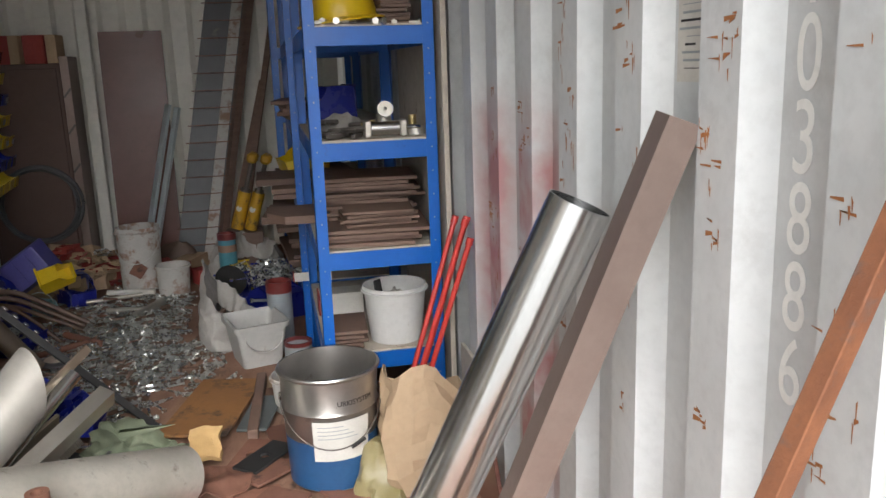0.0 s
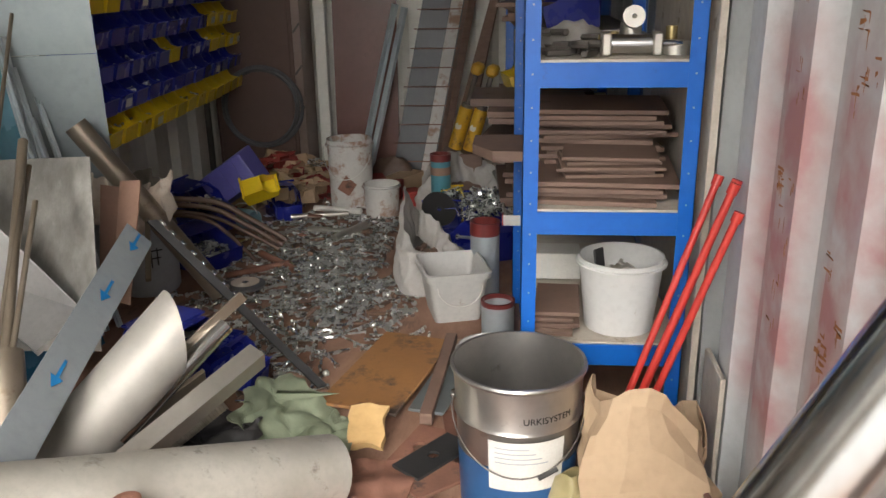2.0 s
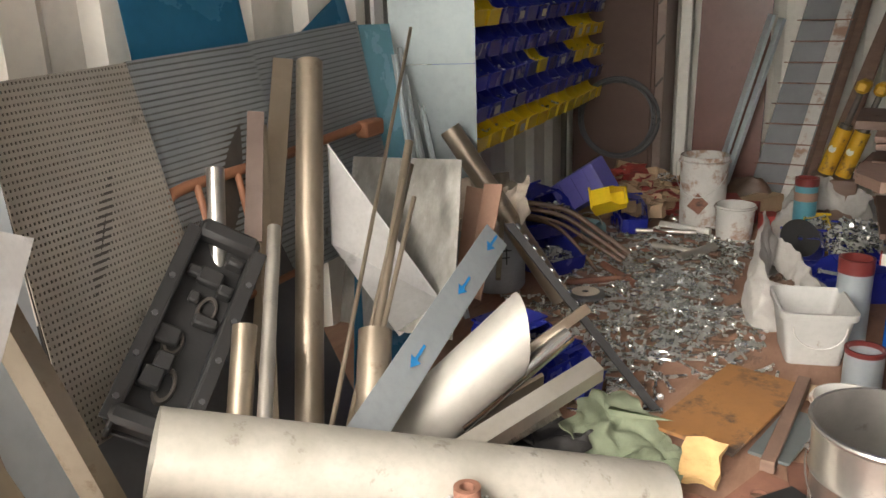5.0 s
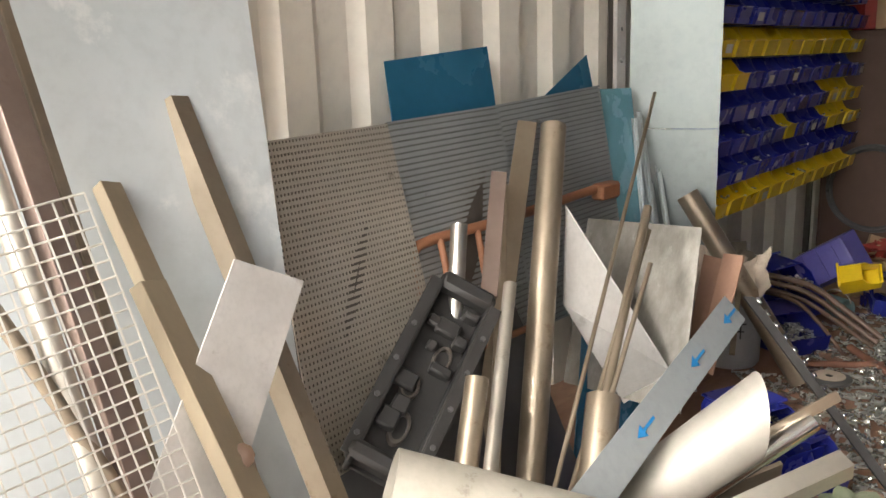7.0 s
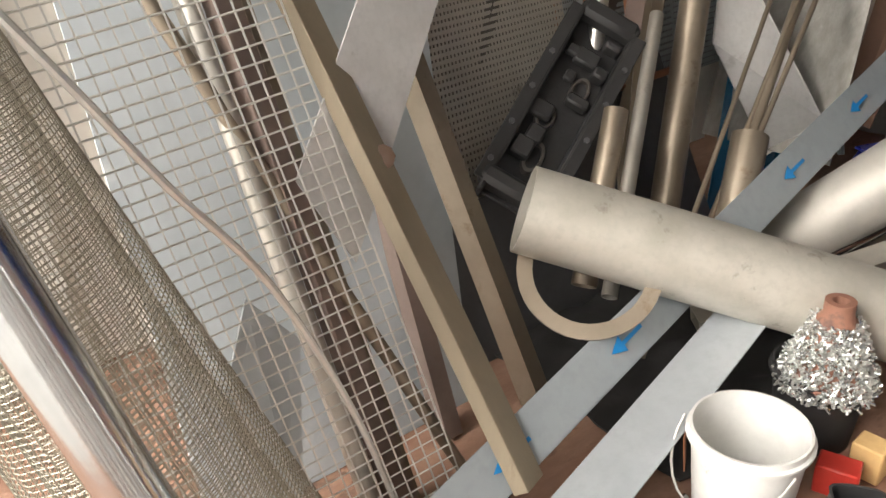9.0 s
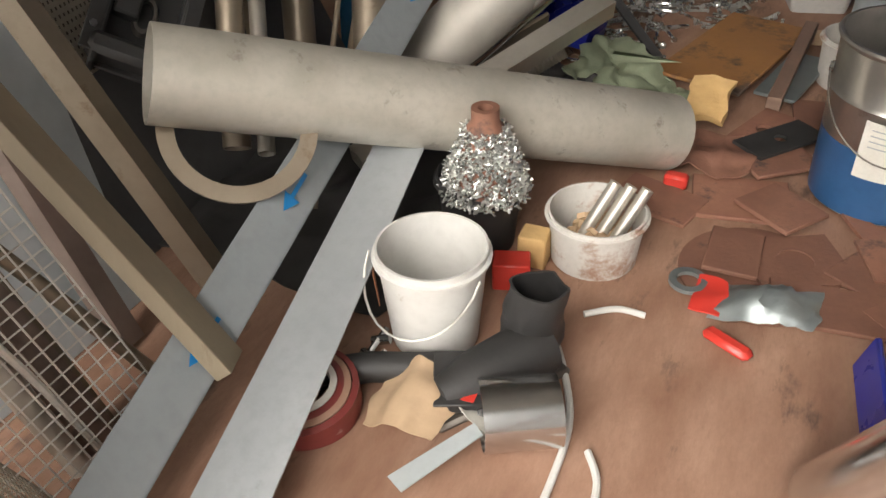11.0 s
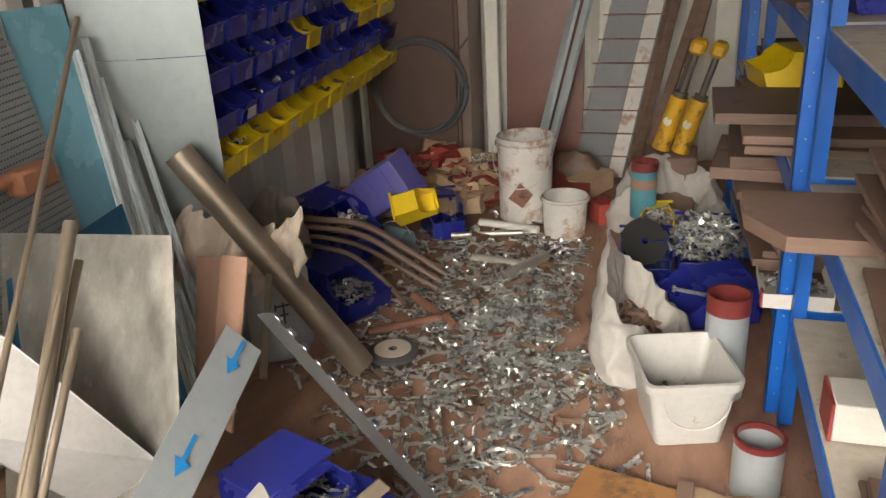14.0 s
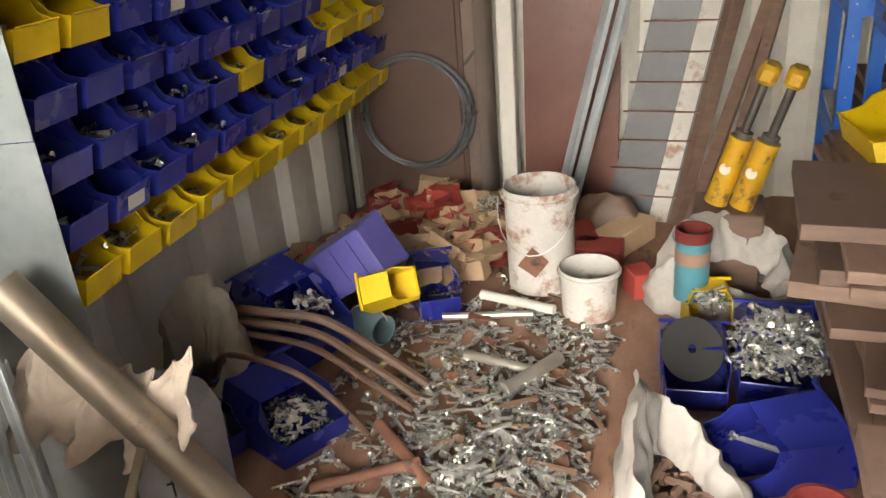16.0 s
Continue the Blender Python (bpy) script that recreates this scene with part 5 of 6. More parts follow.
for y0, y1 in ((2.15, 2.125), (2.30, 2.26)):
    part("bar", rod((-1.462, y0, 0.742), (-1.37, y1, 0.48), 0.010, 10), M_TERRA, fr)
part("lower_bar", rod((-1.36, 2.0, 0.44), (-1.36, 2.45, 0.45), 0.010, 10), M_TERRA, fr)
part("end_plate", box(-1.46, 2.94, 0.77, 0.05, 0.11, 0.055, 0.008), M_TERRA, fr)

mc = thing("machine_chassis", (-1.2, 1.8, 0.2), "black stamped steel machine chassis with slots", "chassis")
CA, CB = Vector((-1.20, 1.68, 0.35)), Vector((-1.29, 2.04, 0.615))
cd = (CB - CA).normalized()
cn_ = (Vector((0.75, -0.62, 0.35)) - cd * cd.dot(Vector((0.75, -0.62, 0.35)))).normalized()
cw = cn_.cross(cd).normalized()
cm = Matrix((cw, cn_, cd)).transposed().to_4x4()
cm.translation = CA
cl = (CB - CA).length
part("main_plate", moved(box(0, -0.012, cl / 2, 0.135, 0.008, cl + 0.06, 0.003), cm), M_BLACK, mc)
for k in (-1, 1):
    part("side_rail", moved(box(0.068 * k, 0.012, cl / 2, 0.014, 0.055, cl + 0.08, 0.004), cm), M_BLACK, mc)
    part("flange_lip", moved(box(0.082 * k, 0.038, cl / 2, 0.03, 0.006, cl + 0.04, 0.002), cm), M_BLACK, mc)
part("cross_member", moved(box(0, 0.02, cl + 0.03, 0.145, 0.05, 0.05, 0.012), cm), M_BLACK, mc)
part("cross_member", moved(box(0, 0.02, 0.0, 0.17, 0.06, 0.045, 0.012), cm), M_BLACK, mc)
for dx, dz, q in ((0.0, 0.10, 1.9), (0.02, 0.20, 1.5), (-0.02, 0.30, 1.7)):
    part("stamped_slot", moved(lathe([(0.016, 0), (0.024, 0), (0.021, 0.012), (0.016, 0.012)], 18, True), cm @ Matrix.Translation((dx, -0.006, dz)) @ Matrix.Rotation(-math.pi / 2, 4, "X") @ Matrix.Diagonal((1, q, 1, 1))), M_DKSTEEL, mc)
rc = random.Random(17)
for k in range(9):
    part("bracket", moved(box(rc.uniform(-0.045, 0.045), 0.012, rc.uniform(0.04, cl), rc.uniform(0.02, 0.06), rc.uniform(0.02, 0.04), rc.uniform(0.015, 0.05), 0.005), cm), M_BLACK, mc)
for k in range(8):
    part("bolt_head", moved(lathe([(0.007, 0), (0.007, 0.006)], 6), cm @ Matrix.Translation((0.082 * (-1) ** k, 0.041, 0.03 + 0.05 * k)) @ Matrix.Rotation(-math.pi / 2, 4, "X")), M_SLATE, mc)
solo("flange", moved(lathe([(0.106, 0), (0.136, 0), (0.136, 0.008), (0.106, 0.008)], 40, True), Matrix.Translation((-0.895, 1.60, 0.315)) @ rot_to((0.5, -0.5, 0.75))), M_BRONZE, "pale round steel flange with bolt holes", "flange")

# two added dark sheets stand in for the shade behind and below the pile
solo("dark_sheet", slab([(-1.13, 1.46, 0.006), (-1.15, 2.40, 0.006), (-1.44, 2.40, 0.56), (-1.42, 1.50, 0.56)][::-1], 0.003), M_SLATE, "dark sheet added as shade at the foot of the screens", "sheet")
solo("dark_scrap", thick(crumple(22, 22, lambda u, v: (-1.12 + 0.50 * u, 1.55 + 0.95 * v, 0.03 + 0.02 * math.sin(6 * u + 4 * v)), 0.022, 9), 0.004), M_BLACK, "dark crumpled sheet added as shade under the scrap pile", "rubber sheet", smooth=60)

# perforated screens
def screen(corners, nu, nv, du, dv, material, label, holes):
    """A sheet whose openings are real holes between crossing webs."""
    c = [Vector(p) for p in corners]
    def at(u, v):
        return (c[0] * (1 - u) + c[1] * u) * (1 - v) + (c[3] * (1 - u) + c[2] * u) * v
    s = thing("metal_screen", tuple(min(corners, key=lambda p: p[2])), label, "screen", "metal screens on the wall")
    g = []
    for i in range(nu + 1):
        u = i / nu
        g.append(slab([at(max(0, u - du), 0), at(min(1, u + du), 0), at(min(1, u + du), 1), at(max(0, u - du), 1)], 0.0015))
    tagged(part("web", g, material, s), kind="stuff")
    g = []
    for i in range(nv + 1):
        v = i / nv
        g.append(slab([at(0, max(0, v - dv)), at(1, max(0, v - dv)), at(1, min(1, v + dv)), at(0, min(1, v + dv))], 0.0022))
    tagged(part("cross_web", g, material, s), kind="stuff")
    # added dark sheet close behind: stands in for the shade seen through the holes
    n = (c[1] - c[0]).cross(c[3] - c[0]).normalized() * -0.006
    part("backing", slab([p + n for p in c], 0.001), M_DKSTEEL, s, "dark sheet added so that the holes read as shade")
    return s


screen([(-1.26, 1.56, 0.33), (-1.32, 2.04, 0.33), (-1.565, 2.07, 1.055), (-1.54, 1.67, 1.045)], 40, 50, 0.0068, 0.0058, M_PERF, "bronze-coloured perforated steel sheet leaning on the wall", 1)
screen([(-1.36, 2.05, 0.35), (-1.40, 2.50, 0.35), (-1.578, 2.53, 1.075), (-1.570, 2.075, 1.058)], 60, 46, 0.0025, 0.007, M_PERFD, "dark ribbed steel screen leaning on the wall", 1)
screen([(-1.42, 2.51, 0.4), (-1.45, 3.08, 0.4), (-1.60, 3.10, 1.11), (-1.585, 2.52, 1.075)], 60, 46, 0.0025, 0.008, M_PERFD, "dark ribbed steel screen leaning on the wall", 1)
solo("blue_sheet", slab([(-1.55, 2.14, 0.5), (-1.55, 2.60, 0.5), (-1.645, 2.56, 1.25), (-1.645, 2.14, 1.215)], 0.003), M_FILM, "dark blue film-covered sheet behind the screens", "sheet")
solo("blue_sheet", slab([(-1.60, 2.60, 0.7), (-1.60, 3.2, 0.7), (-1.655, 3.10, 1.215), (-1.65, 2.86, 1.09)], 0.003), M_FILM, "blue film-covered sheet with a pointed corner", "sheet")
solo("pale_blue_sheet", slab([(-1.40, 2.98, 0.1), (-1.40, 3.2, 0.1), (-1.61, 3.32, 1.09), (-1.61, 3.12, 1.095)], 0.004), M_CYAN, "pale blue film-covered sheet leaning on the wall", "sheet")
solo("teal_sheet", slab([(-1.24, 2.45, 0.05), (-1.2, 3.0, 0.05), (-1.46, 3.2, 0.62), (-1.40, 2.75, 0.62)], 0.003), M_FILM, "dark teal sheet low behind the pile", "sheet")
for k, (a, b) in enumerate((((-1.36, 3.14, 0.0), (-1.60, 3.37, 1.0)), ((-1.32, 3.10, 0.0), (-1.58, 3.30, 0.98)), ((-1.38, 3.22, 0.0), (-1.60, 3.36, 0.80)), ((-1.30, 3.2, 0.0), (-1.575, 3.42, 0.72)), ((-1.34, 3.30, 0.0), (-1.58, 3.48, 0.62)), ((-1.30, 3.16, 0.0), (-1.575, 3.36, 0.90)), ((-1.27, 3.24, 0.0), (-1.56, 3.44, 0.80)))):
    solo("slotted_angle", [bar(a, b, 0.028, 0.004, 30), bar(a, b, 0.004, 0.028, 30)], M_CHAN, "pale galvanised slotted angle leaning on the wall", "angle bar", "slotted angle bars")

# sheet, posts and tubes at the open end
ps = thing("grey_sheet", (-1.2, 1.2, 0), "tall pale blue-grey painted sheet with scuffs, leaning on the wall", "sheet")
part("sheet_body", slab([(-1.065, 0.86, 0.0), (-1.065, 1.44, 0.0), (-1.66, 1.70, 1.9), (-1.66, 0.92, 1.9)], 0.006), M_PALE, ps)
solo("timber_post", bar((-0.72, 1.285, 0.10), (-1.235, 1.225, 0.86), 0.062, 0.03, 20), M_POST, "weathered timber post with a broken knot", "post")
solo("timber_batten", bar((-1.20, 1.235, 0.80), (-1.375, 1.235, 1.015), 0.045, 0.028, 20), M_POST, "timber batten end behind a post", "post")
solo("knot", moved(lathe([(0.0, 0), (0.022, 0.001), (0.012, 0.006), (0.0, 0.004)], 9), Matrix.Translation((-1.045, 1.262, 0.592)) @ rot_to((0.7, -0.4, 0.5))), M_HOSE, "broken dark knot on a timber post", "wood knot")
solo("square_tube", bar((-0.922, 1.49, 0.053), (-1.432, 1.405, 1.153), 0.046, 0.046, 10, wall=0.003), M_BRONZE, "brown square steel tube leaning on a sheet", "tube")
solo("square_tube", bar((-1.0, 1.33, 0.0), (-1.43, 1.37, 1.0), 0.04, 0.04, 10, wall=0.003), M_MAUVE, "dark brown square tube behind a timber post", "tube")
solo("white_plate", slab([(-1.205, 1.377, 0.878), (-1.205, 1.521, 0.806), (-1.026, 1.182, 0.4335), (-1.065, 1.112, 0.587)], 0.004), M_WHITESH, "white sheet offcut leaning between posts", "plate")
solo("grey_plate", slab([(-0.97, 0.963, 0.475), (-0.97, 1.036, 0.374), (-0.90, 0.96, 0.06), (-0.95, 0.88, 0.30)], 0.004), M_PALE, "pale sheet offcut behind wire mesh", "plate")
solo("round_tube", pipe((-0.87, 1.09, 0.0), (-1.59, 0.955, 2.02), 0.019, 0.002, 20), M_STEEL, "long bright steel tube leaning on a sheet", "tube")
solo("steel_channel", bar((-0.87, 1.14, 0.0), (-1.59, 1.01, 2.02), 0.05, 0.03, 10), M_MAUVE, "long brown steel channel leaning on a sheet", "channel")
solo("steel_channel", bar((-0.90, 1.17, 0.0), (-1.60, 1.06, 2.0), 0.02, 0.03, 10), M_BRONZE, "long brown steel angle leaning on a sheet", "channel")
solo("round_tube", pipe((-0.86, 1.28, 0.0), (-1.52, 0.64, 1.84), 0.012, 0.002, 16), M_BRONZE, "thin brown tube crossing behind wire mesh", "tube")
solo("round_tube", pipe((-0.50, 0.80, 0.0), (-0.70, 0.60, 1.0), 0.03, 0.002, 24), M_CHROME, "polished steel tube standing near the doorway", "tube")


def wire_mesh(name, fn, nu, nv, r, label):
    """Crossing wires over a surface fn(u, v)."""
    s = thing(name, fn(0.5, 0), label, "wire mesh")
    for nm, cnt, other in (("long_wire", nu, nv), ("cross_wire", nv, nu)):
        g = []
        for i in range(cnt + 1):
            u = i / cnt
            n = 2 if name == "wire_mesh_sheet" else 40 if nm == "cross_wire" else 8
            pts = [fn(u, k / n) if nm == "long_wire" else fn(k / n, u) for k in range(n + 1)]
            g.append(sweep(pts, r, 4))
        tagged(part(nm, g, M_WIRE if name == "wire_mesh_sheet" else M_MESHD, s), kind="stuff")
    return s


wire_mesh("wire_mesh_sheet", lambda u, v: Vector((-0.79, 0.72 + 0.50 * u, 0.04)).lerp(Vector((-1.0, 0.62 + 0.43 * u, 1.00 + 0.06 * u)), v), 21, 46, 0.0017, "welded galvanised wire mesh sheet leaning among tubes")


def roll(u, v):
    """Fine wire cloth wound loosely in nearly two turns."""
    base, top = Vector((-0.80, 0.86, 0.02)), Vector((-0.97, 0.60, 1.06))
    d = (top - base).normalized()
    e1 = d.cross(Vector((0, 0, 1))).normalized()
    e2 = e1.cross(d)
    a = 2 * math.pi * 1.85 * u + 0.4
    r = (0.105 + 0.055 * u) * (1.25 - 0.35 * v) * (1 + 0.07 * math.sin(2 * a + 3 * v))
    return base.lerp(top, v) + e1 * math.cos(a) * r + e2 * math.sin(a) * r * 0.8


wire_mesh("wire_mesh_roll", roll, 150, 130, 0.0008, "rolled fine wire mesh leaning at the doorway")
arc([(-0.83, 0.70, 0.99), (-0.825, 0.781, 0.85), (-0.82, 0.846, 0.732), (-0.815, 0.942, 0.572), (-0.815, 1.035, 0.32), (-0.82, 1.10, 0.06)], 0.0055, M_WIRE, "twisted selvedge wire along the mesh roll", "selvedge_wire")

# ---- front floor: buckets and scrap ----
fb = bucket("white_bucket", (-0.515, 1.575, 0.0), 0.094, 0.195, M_PLAST, "open empty white plastic bucket on the floor", True)
part("red_label", moved(slab([(-0.088, -0.035, 0.06), (-0.075, -0.055, 0.06), (-0.08, -0.058, 0.13), (-0.092, -0.037, 0.13)], 0.002), Matrix.Translation((-0.515, 1.575, 0.02))), M_RUST, fb, "orange printed label")
bucket("small_bucket", (-0.33, 1.90, 0.0), 0.094, 0.11, M_DIRTY, "low stained white bucket with grey cartridges", False, scale_low=1.1)
for k in range(3):
    solo("cartridge", rod((-0.36 + 0.03 * k, 1.88, 0.03), (-0.31 + 0.03 * k, 1.94, 0.15), 0.012, 12), M_STEEL, "grey metal cartridge in a small bucket", "cartridge", "cartridges in the bucket")
solo("bucket_scrap", heap(30, disc_region(-0.33, 1.90, 0.04, 0.065, 0.02), 71, 0.02, 0.05, 0.005, 0.01, 0.5), M_CARD, "mixed scraps in a small bucket", "scrap", kind="stuff")
bucket("dark_bucket", (-0.555, 1.86, 0.0), 0.086, 0.16, M_BLACK, "dark bucket under a heap of rivets", False)
solo("rivet_cone", moved(lathe([(0.0, 0), (0.075, 0), (0.035, 0.12), (0.026, 0.135), (0.026, 0.16), (0.014, 0.16), (0.012, 0.10), (0.0, 0.1)], 24), Matrix.Translation((-0.54, 1.85, 0.145))), M_DRUST, "rusty cone standing on a dark bucket", "cone")
qr = random.Random(91)
rv = []
for k in range(2300):
    a, h = qr.uniform(0, 6.283), qr.uniform(-0.02, 0.115)
    r = 0.078 - 0.40 * max(h, 0) + qr.uniform(0, 0.006)
    m = Matrix.Translation((-0.54 + r * math.cos(a), 1.85 + r * math.sin(a), 0.15 + h)) @ Euler((qr.uniform(0, 6), qr.uniform(0, 6), 0)).to_matrix().to_4x4()
    rv.append(moved(lathe([(0.0025, 0), (0.0025, 0.012)], 5), m))
solo("rivets", rv, M_ZINC, "shiny rivets heaped round a cone", "rivets", kind="stuff")
solo("small_box", moved(box(0, 0, 0.03, 0.07, 0.05, 0.06, 0.003), pose(-0.445, 1.755, 0, 0, 0, 20)), M_RED, "small red carton beside a bucket", "box")
solo("small_box", moved(box(0, 0, 0.035, 0.055, 0.05, 0.07, 0.003), pose(-0.43, 1.835, 0, 0, 0, 5)), M_FOAM, "small yellow carton beside a bucket", "box")
bp = thing("blister_pack", (0.0, 1.90, 0.0), "clear and red blister pack of clips", "packet")
part("pack_body", thick(crumple(16, 10, lambda u, v: (-0.085 + 0.17 * u, 1.79 + 0.10 * v + 0.03 * u, 0.018 + 0.035 * math.sin(3.1 * u) * math.sin(3.1 * v)), 0.012, 24), 0.001), M_GALV, bp, "clear crinkled bag of small parts")
part("red_end", thick(crumple(6, 8, lambda u, v: (-0.12 + 0.05 * u, 1.79 + 0.10 * v, 0.022), 0.008, 16), 0.003), M_RED, bp)
part("red_tab", moved(box(0, 0, 0, 0.09, 0.03, 0.02, 0.008), pose(-0.045, 1.74, 0.013, 0, 0, -25)), M_RED, bp)
pl = thing("plug_connector", (0.2, 1.70, 0), "violet and black plastic connector", "connector")
part("violet_part", moved(box(0, 0, 0, 0.012, 0.20, 0.075, 0.004), pose(0.175, 1.67, 0.05, 0, 14, 8)), M_BINB, pl)
part("violet_foot", moved(box(0, 0, 0, 0.05, 0.16, 0.008, 0.003), pose(0.20, 1.68, 0.014, 0, 0, 8)), M_BINB, pl)
part("ribbed_part", moved(lathe([(0.022 + 0.003 * (i % 2), i * 0.005) for i in range(14)], 16), Matrix.Translation((0.21, 1.75, 0.032)) @ rot_to((1, 0.05, 0))), M_BLACK, pl)
for pts in (((-0.37, 1.74, 0.006), (-0.33, 1.66, 0.012), (-0.27, 1.56, 0.008), (-0.23, 1.46, 0.006), (-0.22, 1.32, 0.006)), ((-0.29, 1.72, 0.006), (-0.24, 1.755, 0.008), (-0.19, 1.76, 0.006)), ((-0.19, 1.43, 0.006), (-0.16, 1.38, 0.006), (-0.15, 1.3, 0.006))):
    arc(pts, 0.006, M_PLAST, "white plastic strap lying on the floor", "strap")
bt = thing("rubber_boot", (-0.42, 1.52, 0), "black rubber boot toppled on scrap", "boot")
part("shaft", thick(crumple(20, 12, lambda u, v: (-0.345 + 0.050 * math.cos(6.283 * u) + 0.02 * v, 1.585 + 0.042 * math.sin(6.283 * u) - 0.02 * v, 0.02 + 0.16 * v), 0.012, 12), 0.004), M_BLACK, bt)
part("foot", moved(lathe([(0.0, 0), (0.045, 0.01), (0.052, 0.06), (0.046, 0.16), (0.03, 0.21), (0.0, 0.22)], 20), Matrix.Translation((-0.305, 1.58, 0.055)) @ rot_to((-0.55, -0.80, -0.06))), M_BLACK, bt)
part("sole", moved(box(0, 0, 0, 0.25, 0.075, 0.016, 0.006), pose(-0.365, 1.49, 0.010, 0, 0, 55)), M_DKSTEEL, bt, "worn dark sole")
solo("rubber_hose", sweep([(-0.66, 1.36, 0.03), (-0.56, 1.43, 0.03), (-0.46, 1.47, 0.032), (-0.36, 1.49, 0.03)], 0.026, 14), M_BLACK, "short length of thick black rubber hose on the floor", "hose")
solo("flat_scrap", moved(box(0, 0, 0.004, 0.09, 0.10, 0.006, 0.002), pose(-0.40, 1.44, 0.06, 12, 0, 25)), M_BLACK, "black plastic plate on scrap", "scrap")
cr = thing("tape_coil", (-0.63, 1.33, 0), "coil of red and white barrier tape on the floor", "tape")
for k, (r, m_) in enumerate(((0.088, M_CANRED), (0.076, M_PINK), (0.066, M_CANRED), (0.055, M_LABEL))):
    part("tape_turn", moved(lathe([(r - 0.009, 0.004), (r, 0.0), (r + 0.001, 0.046 + 0.004 * k), (r - 0.009, 0.05 + 0.004 * k)], 32, True), Matrix.Translation((-0.625, 1.335, 0.002)) @ Matrix.Rotation(0.12, 4, "X")), m_, cr)
solo("buff_wrap", thick(crumple(14, 12, lambda u, v: (-0.53 + 0.13 * u, 1.33 + 0.12 * v, 0.02 + 0.055 * math.sin(3.0 * u) * (0.6 + 0.4 * v)), 0.018, 11), 0.002), M_CARD, "crumpled buff paper wrap on the floor", "paper")
solo("printed_bag", thick(crumple(10, 10, lambda u, v: (-0.42 + 0.09 * u, 1.39 + 0.09 * v, 0.03 + 0.02 * math.sin(5 * u + 3 * v)), 0.012, 14), 0.0015), M_LABEL, "small white and red printed bag on the floor", "bag")
solo("red_print", thick(crumple(5, 5, lambda u, v: (-0.40 + 0.035 * u, 1.40 + 0.03 * v, 0.055 + 0.008 * u), 0.005, 14), 0.001), M_RED, "torn red print scrap on a bag", "scrap")
solo("short_tube", pipe((-0.345, 1.385, 0.058), (-0.245, 1.445, 0.058), 0.056, 0.003, 30), M_CHROME, "short bright steel tube lying on the floor", "tube")
solo("blue_strip", slab([(-0.43, 1.25, 0.03), (-0.40, 1.235, 0.03), (-0.33, 1.36, 0.05), (-0.35, 1.375, 0.05)], 0.003), M_CHAN, "narrow pale blue strip on the floor", "strip")
for k, (x, y) in enumerate(((-0.60, 1.47), (-0.575, 1.45), (-0.545, 1.44), (-0.60, 1.50), (-0.51, 1.43))):
    solo("clip", [rod((x, y, 0.012), (x + 0.03, y - 0.02 + 0.01 * k, 0.02), 0.009, 10), rod((x + 0.01, y, 0.012), (x + 0.012, y + 0.03, 0.02), 0.006, 8)], M_CHROME, "small bright metal clip on the floor", "clip", "clips on the floor")
solo("rusty_disc", moved(lathe([(0.0, 0), (0.145, 0), (0.145, 0.004), (0.13, 0.006), (0.0, 0.005)], 40), Matrix.Translation((-0.03, 1.96, 0.004))), M_DRUST, "thin round rusty steel disc lying flat", "disc")
solo("ring_washer", moved(lathe([(0.022, 0), (0.036, 0), (0.036, 0.008), (0.022, 0.008)], 24, True), Matrix.Translation((-0.14, 1.87, 0.016))), M_GALV, "pale steel ring on the floor", "ring")

# rusty plates and boards on the floor
plate_count = [0]


def plate(x, y, w, d, rz, z=0.0, material=M_DRUST, hole=0.0, label="flat rusty brown plate lying on the floor"):
    plate_count[0] += 1
    m = pose(x, y, z + 0.0009 * plate_count[0], 0, 0, rz)
    if hole:
        n = 24
        v, f = [], []
        for s in (0.002, 0.010):
            v += [(max(-w / 2, min(w / 2, w * math.cos(2 * math.pi * i / n))), max(-d / 2, min(d / 2, d * math.sin(2 * math.pi * i / n))), s) for i in range(n)]
            v += [(hole * math.cos(2 * math.pi * i / n), hole * math.sin(2 * math.pi * i / n), s) for i in range(n)]
        for i in range(n):
            j = (i + 1) % n
            f += [(n + i, n + j, j, i), (2 * n + i, 2 * n + j, 3 * n + j, 3 * n + i), (i, j, 2 * n + j, 2 * n + i), (n + j, n + i, 3 * n + i, 3 * n + j)]
        g = (v, f)
    else:
        g = box(0, 0, 0.006, w, d, 0.010, 0.002)
    return solo("plate", moved(g, m), material, label, "plate", "rusty plates on the floor")


for a in ((-0.10, 2.20, 0.20, 0.16, 12), (-0.26, 2.13, 0.18, 0.12, -15), (0.03, 2.02, 0.18, 0.15, 30, 0.0, M_DRUST, 0.035), (-0.08, 1.99, 0.10, 0.14, 2, 0.011), (0.20, 2.05, 0.16, 0.2, -30), (-0.05, 2.36, 0.16, 0.10, 40, 0.011), (0.10, 1.90, 0.2, 0.12, 8),
          (0.25, 1.92, 0.14, 0.14, 50), (-0.42, 2.30, 0.12, 0.1, 20), (0.17, 2.22, 0.2, 0.14, -60, 0.0, M_DRUST, 0.03), (0.24, 2.10, 0.2, 0.13, 20, 0.0, M_DRUST, 0.03), (0.3, 2.0, 0.12, 0.1, 10, 0.011), (-0.10, 2.50, 0.10, 0.2, -20, 0.0, M_DRUST, 0.02), (0.05, 2.62, 0.2, 0.16, 10), (-0.02, 2.16, 0.14, 0.12, -35, 0.012)):
    plate(*a)
plate(-0.075, 2.81, 0.105, 0.29, -12, 0.004, M_GALV, 0.0, "grey steel base plate with a stud")
plate(-0.24, 2.90, 0.24, 0.50, -14, 0.012, M_WOODO, 0.0, "orange-stained wooden board with black marks")
